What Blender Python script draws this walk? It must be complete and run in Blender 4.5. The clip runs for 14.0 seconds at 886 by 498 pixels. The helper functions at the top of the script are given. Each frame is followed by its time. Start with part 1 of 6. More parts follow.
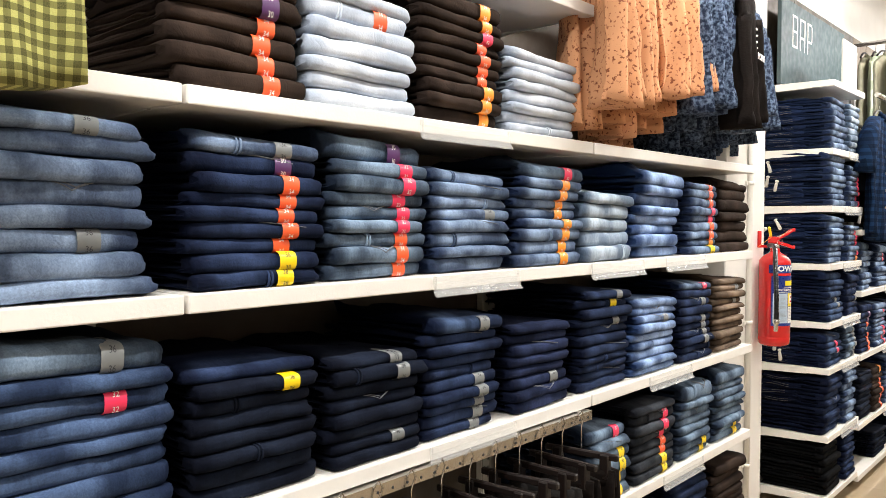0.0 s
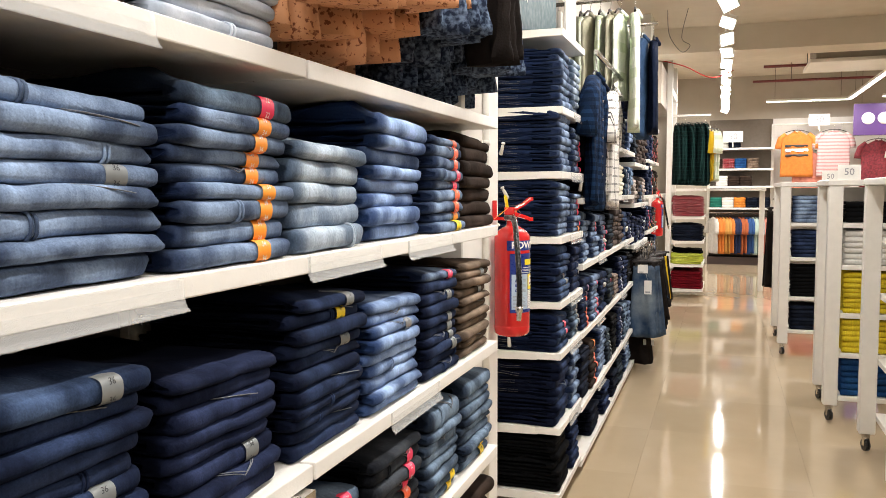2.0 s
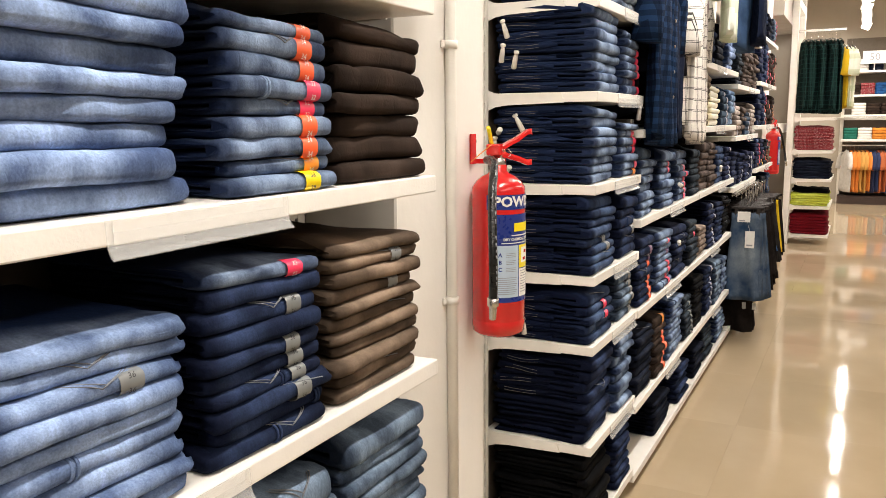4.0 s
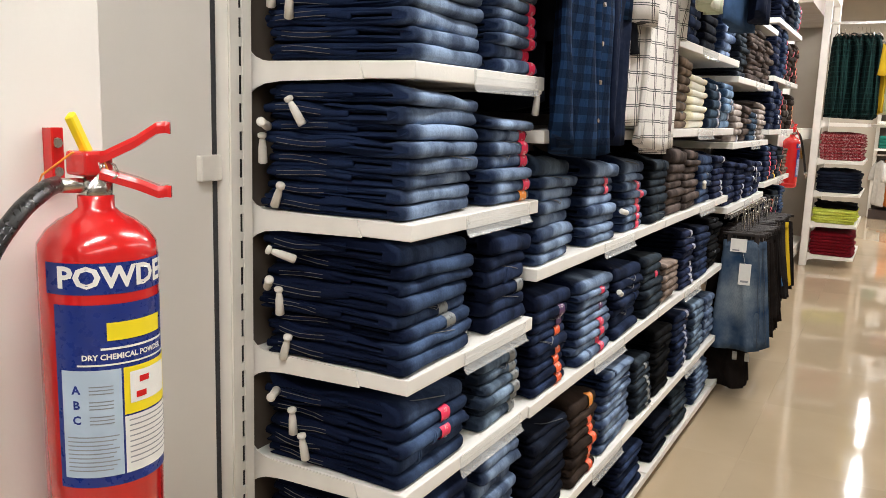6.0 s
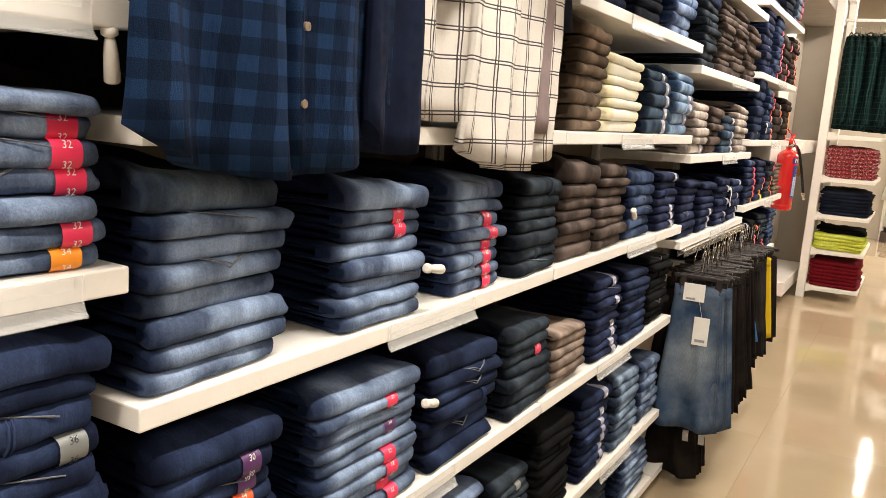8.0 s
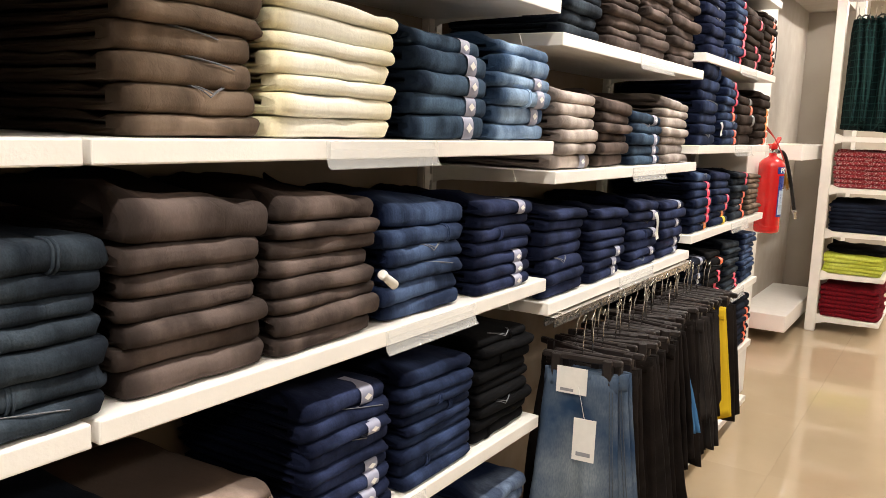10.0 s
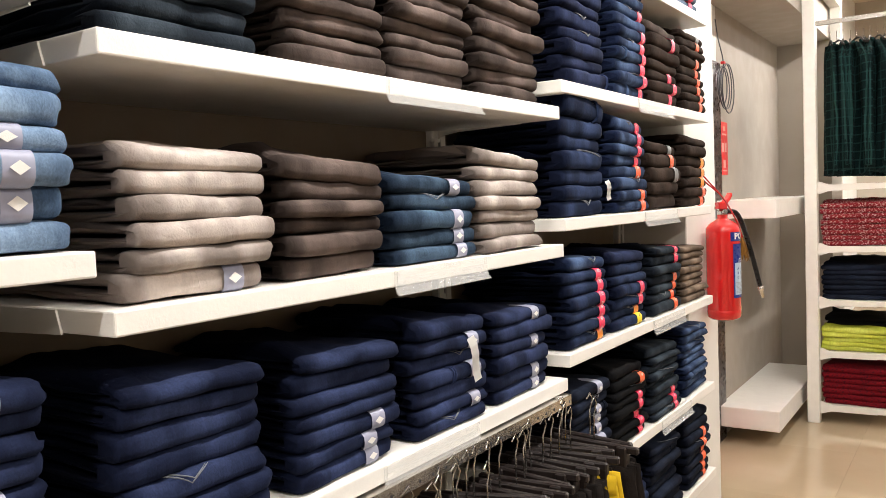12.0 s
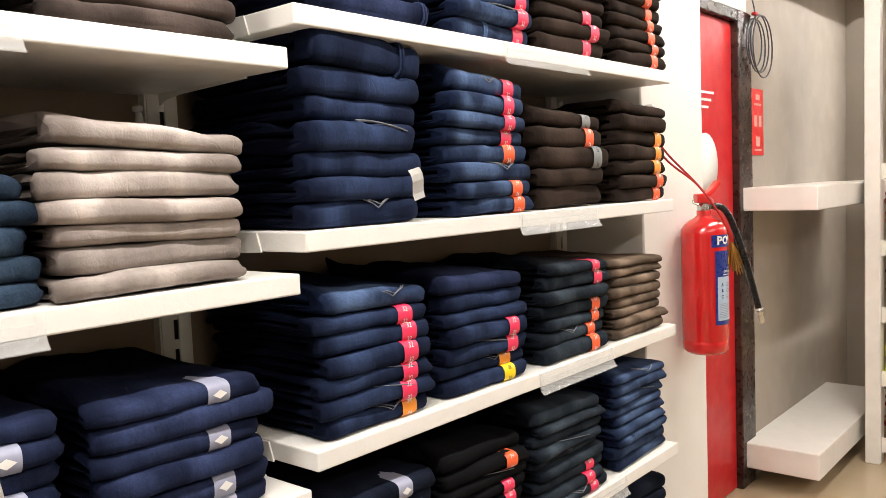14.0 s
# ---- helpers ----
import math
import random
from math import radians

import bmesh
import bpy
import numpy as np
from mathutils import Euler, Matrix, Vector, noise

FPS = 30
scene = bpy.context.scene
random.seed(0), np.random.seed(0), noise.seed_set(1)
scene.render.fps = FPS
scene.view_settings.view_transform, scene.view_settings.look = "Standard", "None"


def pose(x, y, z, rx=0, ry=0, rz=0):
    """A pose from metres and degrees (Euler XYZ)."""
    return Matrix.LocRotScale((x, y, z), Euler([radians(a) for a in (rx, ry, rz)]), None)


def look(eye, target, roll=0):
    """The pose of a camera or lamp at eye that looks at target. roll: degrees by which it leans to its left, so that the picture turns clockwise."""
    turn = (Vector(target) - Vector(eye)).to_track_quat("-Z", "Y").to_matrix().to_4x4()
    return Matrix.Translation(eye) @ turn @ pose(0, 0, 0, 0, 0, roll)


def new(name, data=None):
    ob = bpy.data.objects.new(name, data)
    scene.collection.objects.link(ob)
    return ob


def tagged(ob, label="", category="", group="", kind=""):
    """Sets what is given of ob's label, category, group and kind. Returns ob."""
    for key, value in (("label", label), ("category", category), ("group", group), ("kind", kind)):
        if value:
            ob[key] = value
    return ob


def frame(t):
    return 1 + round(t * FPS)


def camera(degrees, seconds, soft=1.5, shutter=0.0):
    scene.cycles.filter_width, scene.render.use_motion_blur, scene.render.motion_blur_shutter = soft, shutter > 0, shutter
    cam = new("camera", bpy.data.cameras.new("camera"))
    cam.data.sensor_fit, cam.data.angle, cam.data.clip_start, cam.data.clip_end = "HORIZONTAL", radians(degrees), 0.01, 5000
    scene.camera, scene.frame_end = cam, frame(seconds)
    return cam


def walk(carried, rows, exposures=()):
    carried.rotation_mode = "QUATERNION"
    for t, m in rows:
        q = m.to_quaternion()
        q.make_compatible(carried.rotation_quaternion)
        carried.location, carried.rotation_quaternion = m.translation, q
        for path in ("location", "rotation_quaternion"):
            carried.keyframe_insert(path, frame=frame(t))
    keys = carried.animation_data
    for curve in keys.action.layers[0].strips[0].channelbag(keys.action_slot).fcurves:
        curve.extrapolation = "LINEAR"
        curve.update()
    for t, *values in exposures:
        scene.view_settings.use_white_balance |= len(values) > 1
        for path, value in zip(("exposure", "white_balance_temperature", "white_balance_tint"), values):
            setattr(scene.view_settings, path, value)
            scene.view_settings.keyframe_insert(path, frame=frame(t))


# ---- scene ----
cam = camera(57.0, 14.0, soft=0.75)
PATH = [
    (0, (0.001, 0.28, 1.41), (-1.292, 1.804, 1.338), 0.1),
    (0.5, (-0.101, 0.417, 1.402), (-1.205, 2.082, 1.321), 1.6),
    (1, (-0.256, 0.539, 1.391), (-1.259, 2.264, 1.255), 3.0),
    (1.5, (-0.374, 0.699, 1.419), (-1.105, 2.555, 1.276), 0.8),
    (2, (-0.442, 0.969, 1.402), (-1.088, 2.857, 1.258), -0.2),
    (2.2, (-0.459, 1.079, 1.415), (-1.11, 2.965, 1.266), 0.1),
    (4.3, (-0.38, 2.141, 1.391), (-1.309, 3.883, 1.072), 0.0),
    (4.5, (-0.393, 2.245, 1.392), (-1.321, 3.99, 1.085), 0.9),
    (5, (-0.399, 2.545, 1.389), (-1.319, 4.289, 1.059), 0.6),
    (5.5, (-0.361, 2.87, 1.401), (-1.309, 4.599, 1.071), 1.2),
    (6, (-0.364, 3.157, 1.396), (-1.317, 4.883, 1.065), 1.8),
    (6.5, (-0.365, 3.455, 1.396), (-1.32, 5.184, 1.085), 2.2),
    (7, (-0.319, 3.751, 1.395), (-1.305, 5.459, 1.062), 2.7),
    (7.5, (-0.346, 4.026, 1.377), (-1.385, 5.698, 1.023), 3.4),
    (8, (-0.365, 4.307, 1.393), (-1.341, 6.02, 1.055), 4.1),
    (8.5, (-0.324, 4.64, 1.39), (-1.275, 6.37, 1.07), 3.6),
    (8.7, (-0.315, 4.744, 1.389), (-1.277, 6.468, 1.066), 3.4),
    (10.8, (-0.26, 6.018, 1.391), (-1.374, 7.661, 1.142), 1.2),
    (11, (-0.275, 6.123, 1.408), (-1.391, 7.771, 1.217), 0.9),
    (11.5, (-0.272, 6.438, 1.393), (-1.352, 8.115, 1.256), -1.5),
    (12, (-0.259, 6.731, 1.4), (-1.364, 8.394, 1.285), -2.3),
    (12.5, (-0.308, 7.026, 1.403), (-1.412, 8.691, 1.296), -1.6),
    (13, (-0.3, 7.294, 1.396), (-1.405, 8.955, 1.265), -2.1),
    (13.5, (-0.236, 7.55, 1.402), (-1.492, 9.101, 1.274), -2.2),
    (14, (-0.17, 7.714, 1.406), (-1.462, 9.233, 1.254), -2.4),
]
walk(cam, [(t, look(eye, target, roll)) for t, eye, target, roll in PATH], [(0.0, 0.05, 6200, 8), (1.0, 0.03, 6150, 8), (2.0, -0.12, 6300, 9), (4.5, -0.2, 6700, 10), (5.5, -0.35, 6050, 9), (6.2, -0.22, 6100, 8), (7.0, 0.0, 6300, 8), (8.0, 0.0, 6900, 10), (8.5, 0.0, 7000, 10), (11.0, -0.05, 6350, 10), (14.0, -0.08, 6400, 10)])

# ---- world and lights ----
world = bpy.data.worlds.new("store_dark")
scene.world = world
world.use_nodes = True
world.node_tree.nodes["Background"].inputs[0].default_value = (0.95, 0.92, 0.88, 1)
world.node_tree.nodes["Background"].inputs[1].default_value = 0.004
WARM = (1.0, 0.945, 0.885)


def ceiling_strip(name, x, y, z, sx, sy, watts, lean=0.0):
    lamp = bpy.data.lights.new(name, "AREA")
    lamp.shape, lamp.size, lamp.size_y, lamp.energy, lamp.color = "RECTANGLE", sx, sy, watts, WARM
    ob = new(name, lamp)
    ob.matrix_world = pose(x, y, z, 0, lean, 0)
    return ob


AISLE_X = -0.43
for k in range(7):
    ceiling_strip("aisle_light", AISLE_X, 0.2 + 2.6 * k, 2.76, 0.04, 1.6, 51 if k < 4 else 45, 24.0)
for k in range(3):
    ceiling_strip("hall_light", 1.7, 1.5 + 6.0 * k, 2.9, 0.4, 4.6, 72)

for x, y, sx, sy, watts in ((0.9, 16.33, 1.2, 0.05, 30), (1.55, 14.3, 0.05, 3.7, 60), (3.0, 16.03, 1.9, 0.05, 50)):
    ceiling_strip("far_strip_light", x, y, 2.895, sx, sy, watts)


# ---- materials ----
def shader(name, rough=0.6, metal=0.0):
    m = bpy.data.materials.new(name)
    m.use_nodes = True
    n = m.node_tree.nodes
    b = n["Principled BSDF"]
    b.inputs["Roughness"].default_value, b.inputs["Metallic"].default_value = rough, metal
    return m, n, m.node_tree.links, b


def mixed(n, l, fac, a, b):
    mx = n.new("ShaderNodeMix")
    mx.data_type = "RGBA"
    if isinstance(fac, float):
        mx.inputs[0].default_value = fac
    else:
        l.new(fac, mx.inputs[0])
    for socket, v in ((mx.inputs[6], a), (mx.inputs[7], b)):
        if isinstance(v, tuple):
            socket.default_value = (*v[:3], 1)
        else:
            l.new(v, socket)
    return mx.outputs[2]


def noisy(n, l, scale, detail=4.0, coord="Object", lo=0.35, hi=0.65, stretch=None):
    tc = n.new("ShaderNodeTexCoord")
    src = tc.outputs[coord]
    if stretch:
        mp = n.new("ShaderNodeMapping")
        mp.inputs["Scale"].default_value = stretch
        l.new(src, mp.inputs[0])
        src = mp.outputs[0]
    t = n.new("ShaderNodeTexNoise")
    t.inputs["Scale"].default_value, t.inputs["Detail"].default_value = scale, detail
    l.new(src, t.inputs["Vector"])
    r = n.new("ShaderNodeMapRange")
    r.inputs["From Min"].default_value, r.inputs["From Max"].default_value = lo, hi
    l.new(t.outputs["Fac"], r.inputs["Value"])
    return r.outputs["Result"]


def bumped(n, l, b, height, strength, distance=0.002):
    bp = n.new("ShaderNodeBump")
    bp.inputs["Strength"].default_value, bp.inputs["Distance"].default_value = strength, distance
    l.new(height, bp.inputs["Height"])
    l.new(bp.outputs[0], b.inputs["Normal"])


def painted(name, colour, rough=0.45, vary=0.06, scale=9.0, metal=0.0, bump=0.12, coat=0.0):
    """Paint, laminate, plastic or plaster: an uneven tone with fine relief."""
    m, n, l, b = shader(name, rough, metal)
    dark = tuple(c * (1 - vary) for c in colour)
    l.new(mixed(n, l, noisy(n, l, scale), dark, colour), b.inputs["Base Color"])
    r = n.new("ShaderNodeMapRange")
    r.inputs["To Min"].default_value, r.inputs["To Max"].default_value = rough * 0.8, min(1, rough * 1.2)
    l.new(noisy(n, l, scale * 3), r.inputs["Value"])
    l.new(r.outputs[0], b.inputs["Roughness"])
    b.inputs["Coat Weight"].default_value = coat
    if bump:
        bumped(n, l, b, noisy(n, l, scale * 12), bump, 0.001)
    return m


def cloth(name, base, worn, fade=1.0, blotch=0.5, piece_vary=0.3, island=False, weave=0.16):
    """Woven twill, folded: dark dye with a worn, lighter wash along the front fold; light on the front and shade behind
    it are in these tones too.
    """
    m, n, l, b = shader(name, 0.92)
    b.inputs["Specular IOR Level"].default_value = 0.06
    tc = n.new("ShaderNodeTexCoord")
    sep = n.new("ShaderNodeSeparateXYZ")
    l.new(tc.outputs["UV"], sep.inputs[0])
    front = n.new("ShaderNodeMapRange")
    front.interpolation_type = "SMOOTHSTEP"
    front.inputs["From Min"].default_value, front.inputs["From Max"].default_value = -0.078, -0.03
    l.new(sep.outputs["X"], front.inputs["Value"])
    # the wash and painted front light begin sharply at the open corner and die away slowly towards the other end
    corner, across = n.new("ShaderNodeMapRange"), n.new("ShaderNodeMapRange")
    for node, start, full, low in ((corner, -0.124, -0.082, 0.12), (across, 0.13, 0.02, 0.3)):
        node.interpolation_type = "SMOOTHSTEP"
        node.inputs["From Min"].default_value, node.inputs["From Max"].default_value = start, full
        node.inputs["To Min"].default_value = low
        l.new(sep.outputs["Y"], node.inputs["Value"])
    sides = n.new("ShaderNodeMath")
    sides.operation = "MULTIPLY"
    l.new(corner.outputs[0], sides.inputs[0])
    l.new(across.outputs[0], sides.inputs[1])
    wear_and_light = n.new("ShaderNodeMath")
    wear_and_light.operation = "MULTIPLY"
    l.new(front.outputs[0], wear_and_light.inputs[0])
    l.new(sides.outputs[0], wear_and_light.inputs[1])
    info = n.new("ShaderNodeNewGeometry" if island else "ShaderNodeObjectInfo")
    chance = info.outputs["Random Per Island" if island else "Random"]
    shift = n.new("ShaderNodeVectorMath")
    shift.operation = "MULTIPLY_ADD"
    shift.inputs[1].default_value = (9.0, 5.0, 3.0)
    l.new(chance, shift.inputs[0])
    l.new(tc.outputs["Object"], shift.inputs[2])
    clouds = n.new("ShaderNodeTexNoise")
    clouds.inputs["Scale"].default_value, clouds.inputs["Detail"].default_value = 11.0, 6.0
    l.new(shift.outputs[0], clouds.inputs["Vector"])
    patchy = n.new("ShaderNodeMapRange")
    patchy.inputs["From Min"].default_value, patchy.inputs["From Max"].default_value = 0.38, 0.62
    patchy.inputs["To Min"].default_value, patchy.inputs["To Max"].default_value = 1 - blotch, 1.0
    l.new(clouds.outputs["Fac"], patchy.inputs["Value"])
    total = n.new("ShaderNodeMath")
    total.operation = "MULTIPLY"
    l.new(wear_and_light.outputs[0], total.inputs[0])
    l.new(patchy.outputs[0], total.inputs[1])
    amount = n.new("ShaderNodeMath")
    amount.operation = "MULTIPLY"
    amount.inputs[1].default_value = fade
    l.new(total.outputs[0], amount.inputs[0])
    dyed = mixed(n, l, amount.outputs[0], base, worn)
    tone = n.new("ShaderNodeMapRange")
    tone.inputs["To Min"].default_value, tone.inputs["To Max"].default_value = 1 - piece_vary, 1 + piece_vary * 0.6
    l.new(chance, tone.inputs["Value"])
    grain = n.new("ShaderNodeTexNoise")
    grain.inputs["Scale"].default_value, grain.inputs["Detail"].default_value = 380.0, 2.0
    l.new(tc.outputs["Object"], grain.inputs["Vector"])
    gr = n.new("ShaderNodeMapRange")
    gr.inputs["From Min"].default_value, gr.inputs["From Max"].default_value = 0.3, 0.7
    gr.inputs["To Min"].default_value, gr.inputs["To Max"].default_value = 1 - weave, 1 + weave * 0.9
    l.new(grain.outputs["Fac"], gr.inputs["Value"])
    # slubs: uneven yarn that runs over the fold
    run = n.new("ShaderNodeMapping")
    run.inputs["Scale"].default_value = (1.0, 7.0, 1.0)
    l.new(shift.outputs[0], run.inputs[0])
    slub = n.new("ShaderNodeTexNoise")
    slub.inputs["Scale"].default_value, slub.inputs["Detail"].default_value = 22.0, 3.0
    l.new(run.outputs[0], slub.inputs["Vector"])
    sl = n.new("ShaderNodeMapRange")
    sl.inputs["From Min"].default_value, sl.inputs["From Max"].default_value = 0.3, 0.7
    sl.inputs["To Min"].default_value, sl.inputs["To Max"].default_value = 1 - 0.7 * weave, 1 + 0.7 * weave
    l.new(slub.outputs["Fac"], sl.inputs["Value"])
    # sharp creases: thin valleys, in patches
    kink = n.new("ShaderNodeTexNoise")
    kink.inputs["Scale"].default_value, kink.inputs["Detail"].default_value, kink.inputs["Distortion"].default_value = 17.0, 3.0, 0.6
    l.new(shift.outputs[0], kink.inputs["Vector"])
    off = n.new("ShaderNodeMath")
    off.operation = "SUBTRACT"
    off.inputs[1].default_value = 0.5
    l.new(kink.outputs["Fac"], off.inputs[0])
    dist = n.new("ShaderNodeMath")
    dist.operation = "ABSOLUTE"
    l.new(off.outputs[0], dist.inputs[0])
    valley = n.new("ShaderNodeMapRange")
    valley.interpolation_type = "SMOOTHSTEP"
    valley.inputs["From Min"].default_value, valley.inputs["From Max"].default_value = 0.0, 0.05
    l.new(dist.outputs[0], valley.inputs["Value"])
    both = None
    for socket in (gr.outputs[0], sl.outputs[0]):
        step = n.new("ShaderNodeMath")
        step.operation = "MULTIPLY"
        l.new(both or tone.outputs[0], step.inputs[0])
        l.new(socket, step.inputs[1])
        both = step.outputs[0]
    scaled = n.new("ShaderNodeVectorMath")
    scaled.operation = "SCALE"
    l.new(dyed, scaled.inputs[0])
    l.new(both, scaled.inputs["Scale"])
    l.new(scaled.outputs[0], b.inputs["Base Color"])
    height = grain.outputs["Fac"]
    for socket, amount in ((valley.outputs[0], 0.7), (clouds.outputs["Fac"], 6.0)):
        add = n.new("ShaderNodeMath")
        add.operation = "MULTIPLY_ADD"
        add.inputs[1].default_value = amount
        l.new(socket, add.inputs[0])
        l.new(height, add.inputs[2])
        height = add.outputs[0]
    bumped(n, l, b, height, 0.6, 0.0006)
    return m


def checked(name, ground, bars, size, thin, double=False, second=None, coord="Object", axes=("Y", "Z")):
    """Woven check: bars of the yarn colour both ways over the ground."""
    m, n, l, b = shader(name, 0.9)
    b.inputs["Specular IOR Level"].default_value = 0.08
    tc = n.new("ShaderNodeTexCoord")
    warp = n.new("ShaderNodeTexNoise")
    warp.inputs["Scale"].default_value = 5.0
    l.new(tc.outputs[coord], warp.inputs["Vector"])
    add = n.new("ShaderNodeVectorMath")
    add.operation = "MULTIPLY_ADD"
    add.inputs[1].default_value = (0.012, 0.012, 0.012)
    l.new(warp.outputs["Color"], add.inputs[0])
    l.new(tc.outputs[coord], add.inputs[2])
    sep = n.new("ShaderNodeSeparateXYZ")
    l.new(add.outputs[0], sep.inputs[0])

    def bar(axis, offset, width):
        p = n.new("ShaderNodeMath")
        p.operation = "ADD"
        p.inputs[1].default_value = offset + 20 * size
        l.new(sep.outputs[axis], p.inputs[0])
        f = n.new("ShaderNodeMath")
        f.operation = "MODULO"
        f.inputs[1].default_value = size
        l.new(p.outputs[0], f.inputs[0])
        c = n.new("ShaderNodeMath")
        c.operation = "LESS_THAN"
        c.inputs[1].default_value = width
        l.new(f.outputs[0], c.inputs[0])
        return c.outputs[0]

    col = ground
    for axis in axes:
        col = mixed(n, l, bar(axis, 0.0, thin), col, bars) if double else mixed(n, l, soft_bar(n, l, bar(axis, 0.0, thin)), col, bars)
        if double:
            col = mixed(n, l, bar(axis, thin * 2.4, thin), col, bars)
        if second:
            col = mixed(n, l, soft_bar(n, l, bar(axis, size * 0.4, size * 0.12)), col, second)
    g = noisy(n, l, 700.0)
    worn = n.new("ShaderNodeMapRange")
    worn.inputs["To Min"].default_value, worn.inputs["To Max"].default_value = 0.0, 0.3
    l.new(g, worn.inputs["Value"])
    l.new(mixed(n, l, worn.outputs[0], col, tuple(0.45 * (p + q) for p, q in zip(ground, bars))), b.inputs["Base Color"])
    wrinkle = n.new("ShaderNodeMath")
    wrinkle.operation = "MULTIPLY_ADD"
    wrinkle.inputs[1].default_value = 9.0
    l.new(noisy(n, l, 22.0, 4.0, lo=0.3, hi=0.7, stretch=(1.0, 1.6, 0.6)), wrinkle.inputs[0])
    l.new(g, wrinkle.inputs[2])
    bumped(n, l, b, wrinkle.outputs[0], 0.55, 0.001)
    return m


def soft_bar(n, l, socket):
    h = n.new("ShaderNodeMath")
    h.operation = "MULTIPLY"
    h.inputs[1].default_value = 0.62
    l.new(socket, h.inputs[0])
    return h.outputs[0]


def glowing(name, colour, strength):
    m = bpy.data.materials.new(name)
    m.use_nodes = True
    n = m.node_tree.nodes
    n.clear()
    e, o = n.new("ShaderNodeEmission"), n.new("ShaderNodeOutputMaterial")
    e.inputs[0].default_value, e.inputs[1].default_value = (*colour, 1), strength
    m.node_tree.links.new(e.outputs[0], o.inputs[0])
    return m


def clear_plastic():
    m, n, l, b = shader("clear_plastic", 0.12)
    b.inputs["Base Color"].default_value = (0.9, 0.9, 0.88, 1)
    b.inputs["Alpha"].default_value = 0.2
    return m


def tiled_floor():
    m, n, l, b = shader("polished_floor", 0.12)
    a = mixed(n, l, noisy(n, l, 2.2, 6.0, lo=0.3, hi=0.7), (0.42, 0.325, 0.21), (0.485, 0.38, 0.255))
    info = n.new("ShaderNodeObjectInfo")
    tone = n.new("ShaderNodeMapRange")
    tone.inputs["To Min"].default_value, tone.inputs["To Max"].default_value = 0.95, 1.03
    l.new(info.outputs["Random"], tone.inputs["Value"])
    s = n.new("ShaderNodeVectorMath")
    s.operation = "SCALE"
    l.new(a, s.inputs[0]), l.new(tone.outputs[0], s.inputs["Scale"])
    l.new(s.outputs[0], b.inputs["Base Color"])
    r = n.new("ShaderNodeMapRange")
    r.inputs["To Min"].default_value, r.inputs["To Max"].default_value = 0.04, 0.085
    l.new(noisy(n, l, 3.0, 5.0), r.inputs["Value"])
    l.new(r.outputs[0], b.inputs["Roughness"])
    return m


WHITE = painted("white_laminate", (0.82, 0.79, 0.74), 0.35, 0.04, 14.0)
STEEL_WHITE = painted("white_powder_coat", (0.8, 0.77, 0.71), 0.4, 0.05, 20.0)
WALL = painted("wall_paint", (0.78, 0.75, 0.7), 0.7, 0.05, 3.0, bump=0.2)
# one panel in two tones: shade behind full shelves, bounce light in the later bays
BACK_SHADED = painted("back_panel", (0.085, 0.067, 0.052), 0.6, 0.12, 6.0)
BACK_LIT = painted("lit_back_panel", (0.27, 0.205, 0.14), 0.6, 0.12, 6.0)
CEIL = painted("ceiling_paint", (0.62, 0.55, 0.44), 0.8, 0.08, 2.0, bump=0.2)
FLOOR = tiled_floor()
PLASTIC = clear_plastic()
WHITE_PLASTIC = painted("white_plastic", (0.75, 0.72, 0.66), 0.35, 0.05, 40.0)
CARD = painted("white_card", (0.78, 0.76, 0.72), 0.7, 0.05, 60.0)
INK = painted("dark_ink", (0.03, 0.03, 0.035), 0.6, 0.2, 60.0, bump=0)
GREY_INK = painted("grey_ink", (0.3, 0.3, 0.32), 0.6, 0.2, 60.0, bump=0)
RED = painted("red_enamel", (0.62, 0.012, 0.012), 0.22, 0.12, 12.0, bump=0.05, coat=0.6)
RED_DOOR = painted("red_door_paint", (0.55, 0.015, 0.02), 0.35, 0.1, 6.0)
BLACK_RUBBER = painted("black_rubber", (0.005, 0.005, 0.0055), 0.3, 0.3, 50.0)
CHROME = painted("bright_metal", (0.6, 0.58, 0.55), 0.22, 0.1, 30.0, metal=1.0)
DARK_METAL = painted("dark_metal", (0.1, 0.09, 0.08), 0.4, 0.2, 40.0, metal=0.8)
BLUE_LABEL = painted("blue_label", (0.012, 0.03, 0.2), 0.3, 0.08, 40.0, bump=0)
PALE_LABEL = painted("pale_label", (0.45, 0.55, 0.66), 0.35, 0.08, 40.0, bump=0)
YELLOW = painted("yellow_plastic", (0.85, 0.68, 0.01), 0.4, 0.05, 40.0, bump=0)
BROWN_FRAME = painted("dark_stone_frame", (0.045, 0.024, 0.018), 0.3, 0.7, 12.0)
HANGER = painted("brown_hanger_plastic", (0.009, 0.004, 0.003), 0.5, 0.2, 30.0)
TAGS = {
    "or": painted("orange_tag", (0.85, 0.11, 0.025), 0.45, 0.06, 80.0, bump=0),
    "am": painted("amber_tag", (0.9, 0.3, 0.02), 0.45, 0.06, 80.0, bump=0),
    "pk": painted("pink_tag", (0.8, 0.03, 0.1), 0.45, 0.06, 80.0, bump=0),
    "pu": painted("purple_tag", (0.075, 0.02, 0.1), 0.45, 0.06, 80.0, bump=0),
    "ye": painted("yellow_tag", (0.9, 0.65, 0.0), 0.45, 0.06, 80.0, bump=0),
    "wh": painted("pale_tag", (0.18, 0.19, 0.19), 0.4, 0.1, 80.0, bump=0),
    "ar": painted("lilac_tag", (0.31, 0.32, 0.42), 0.45, 0.1, 80.0, bump=0),
}
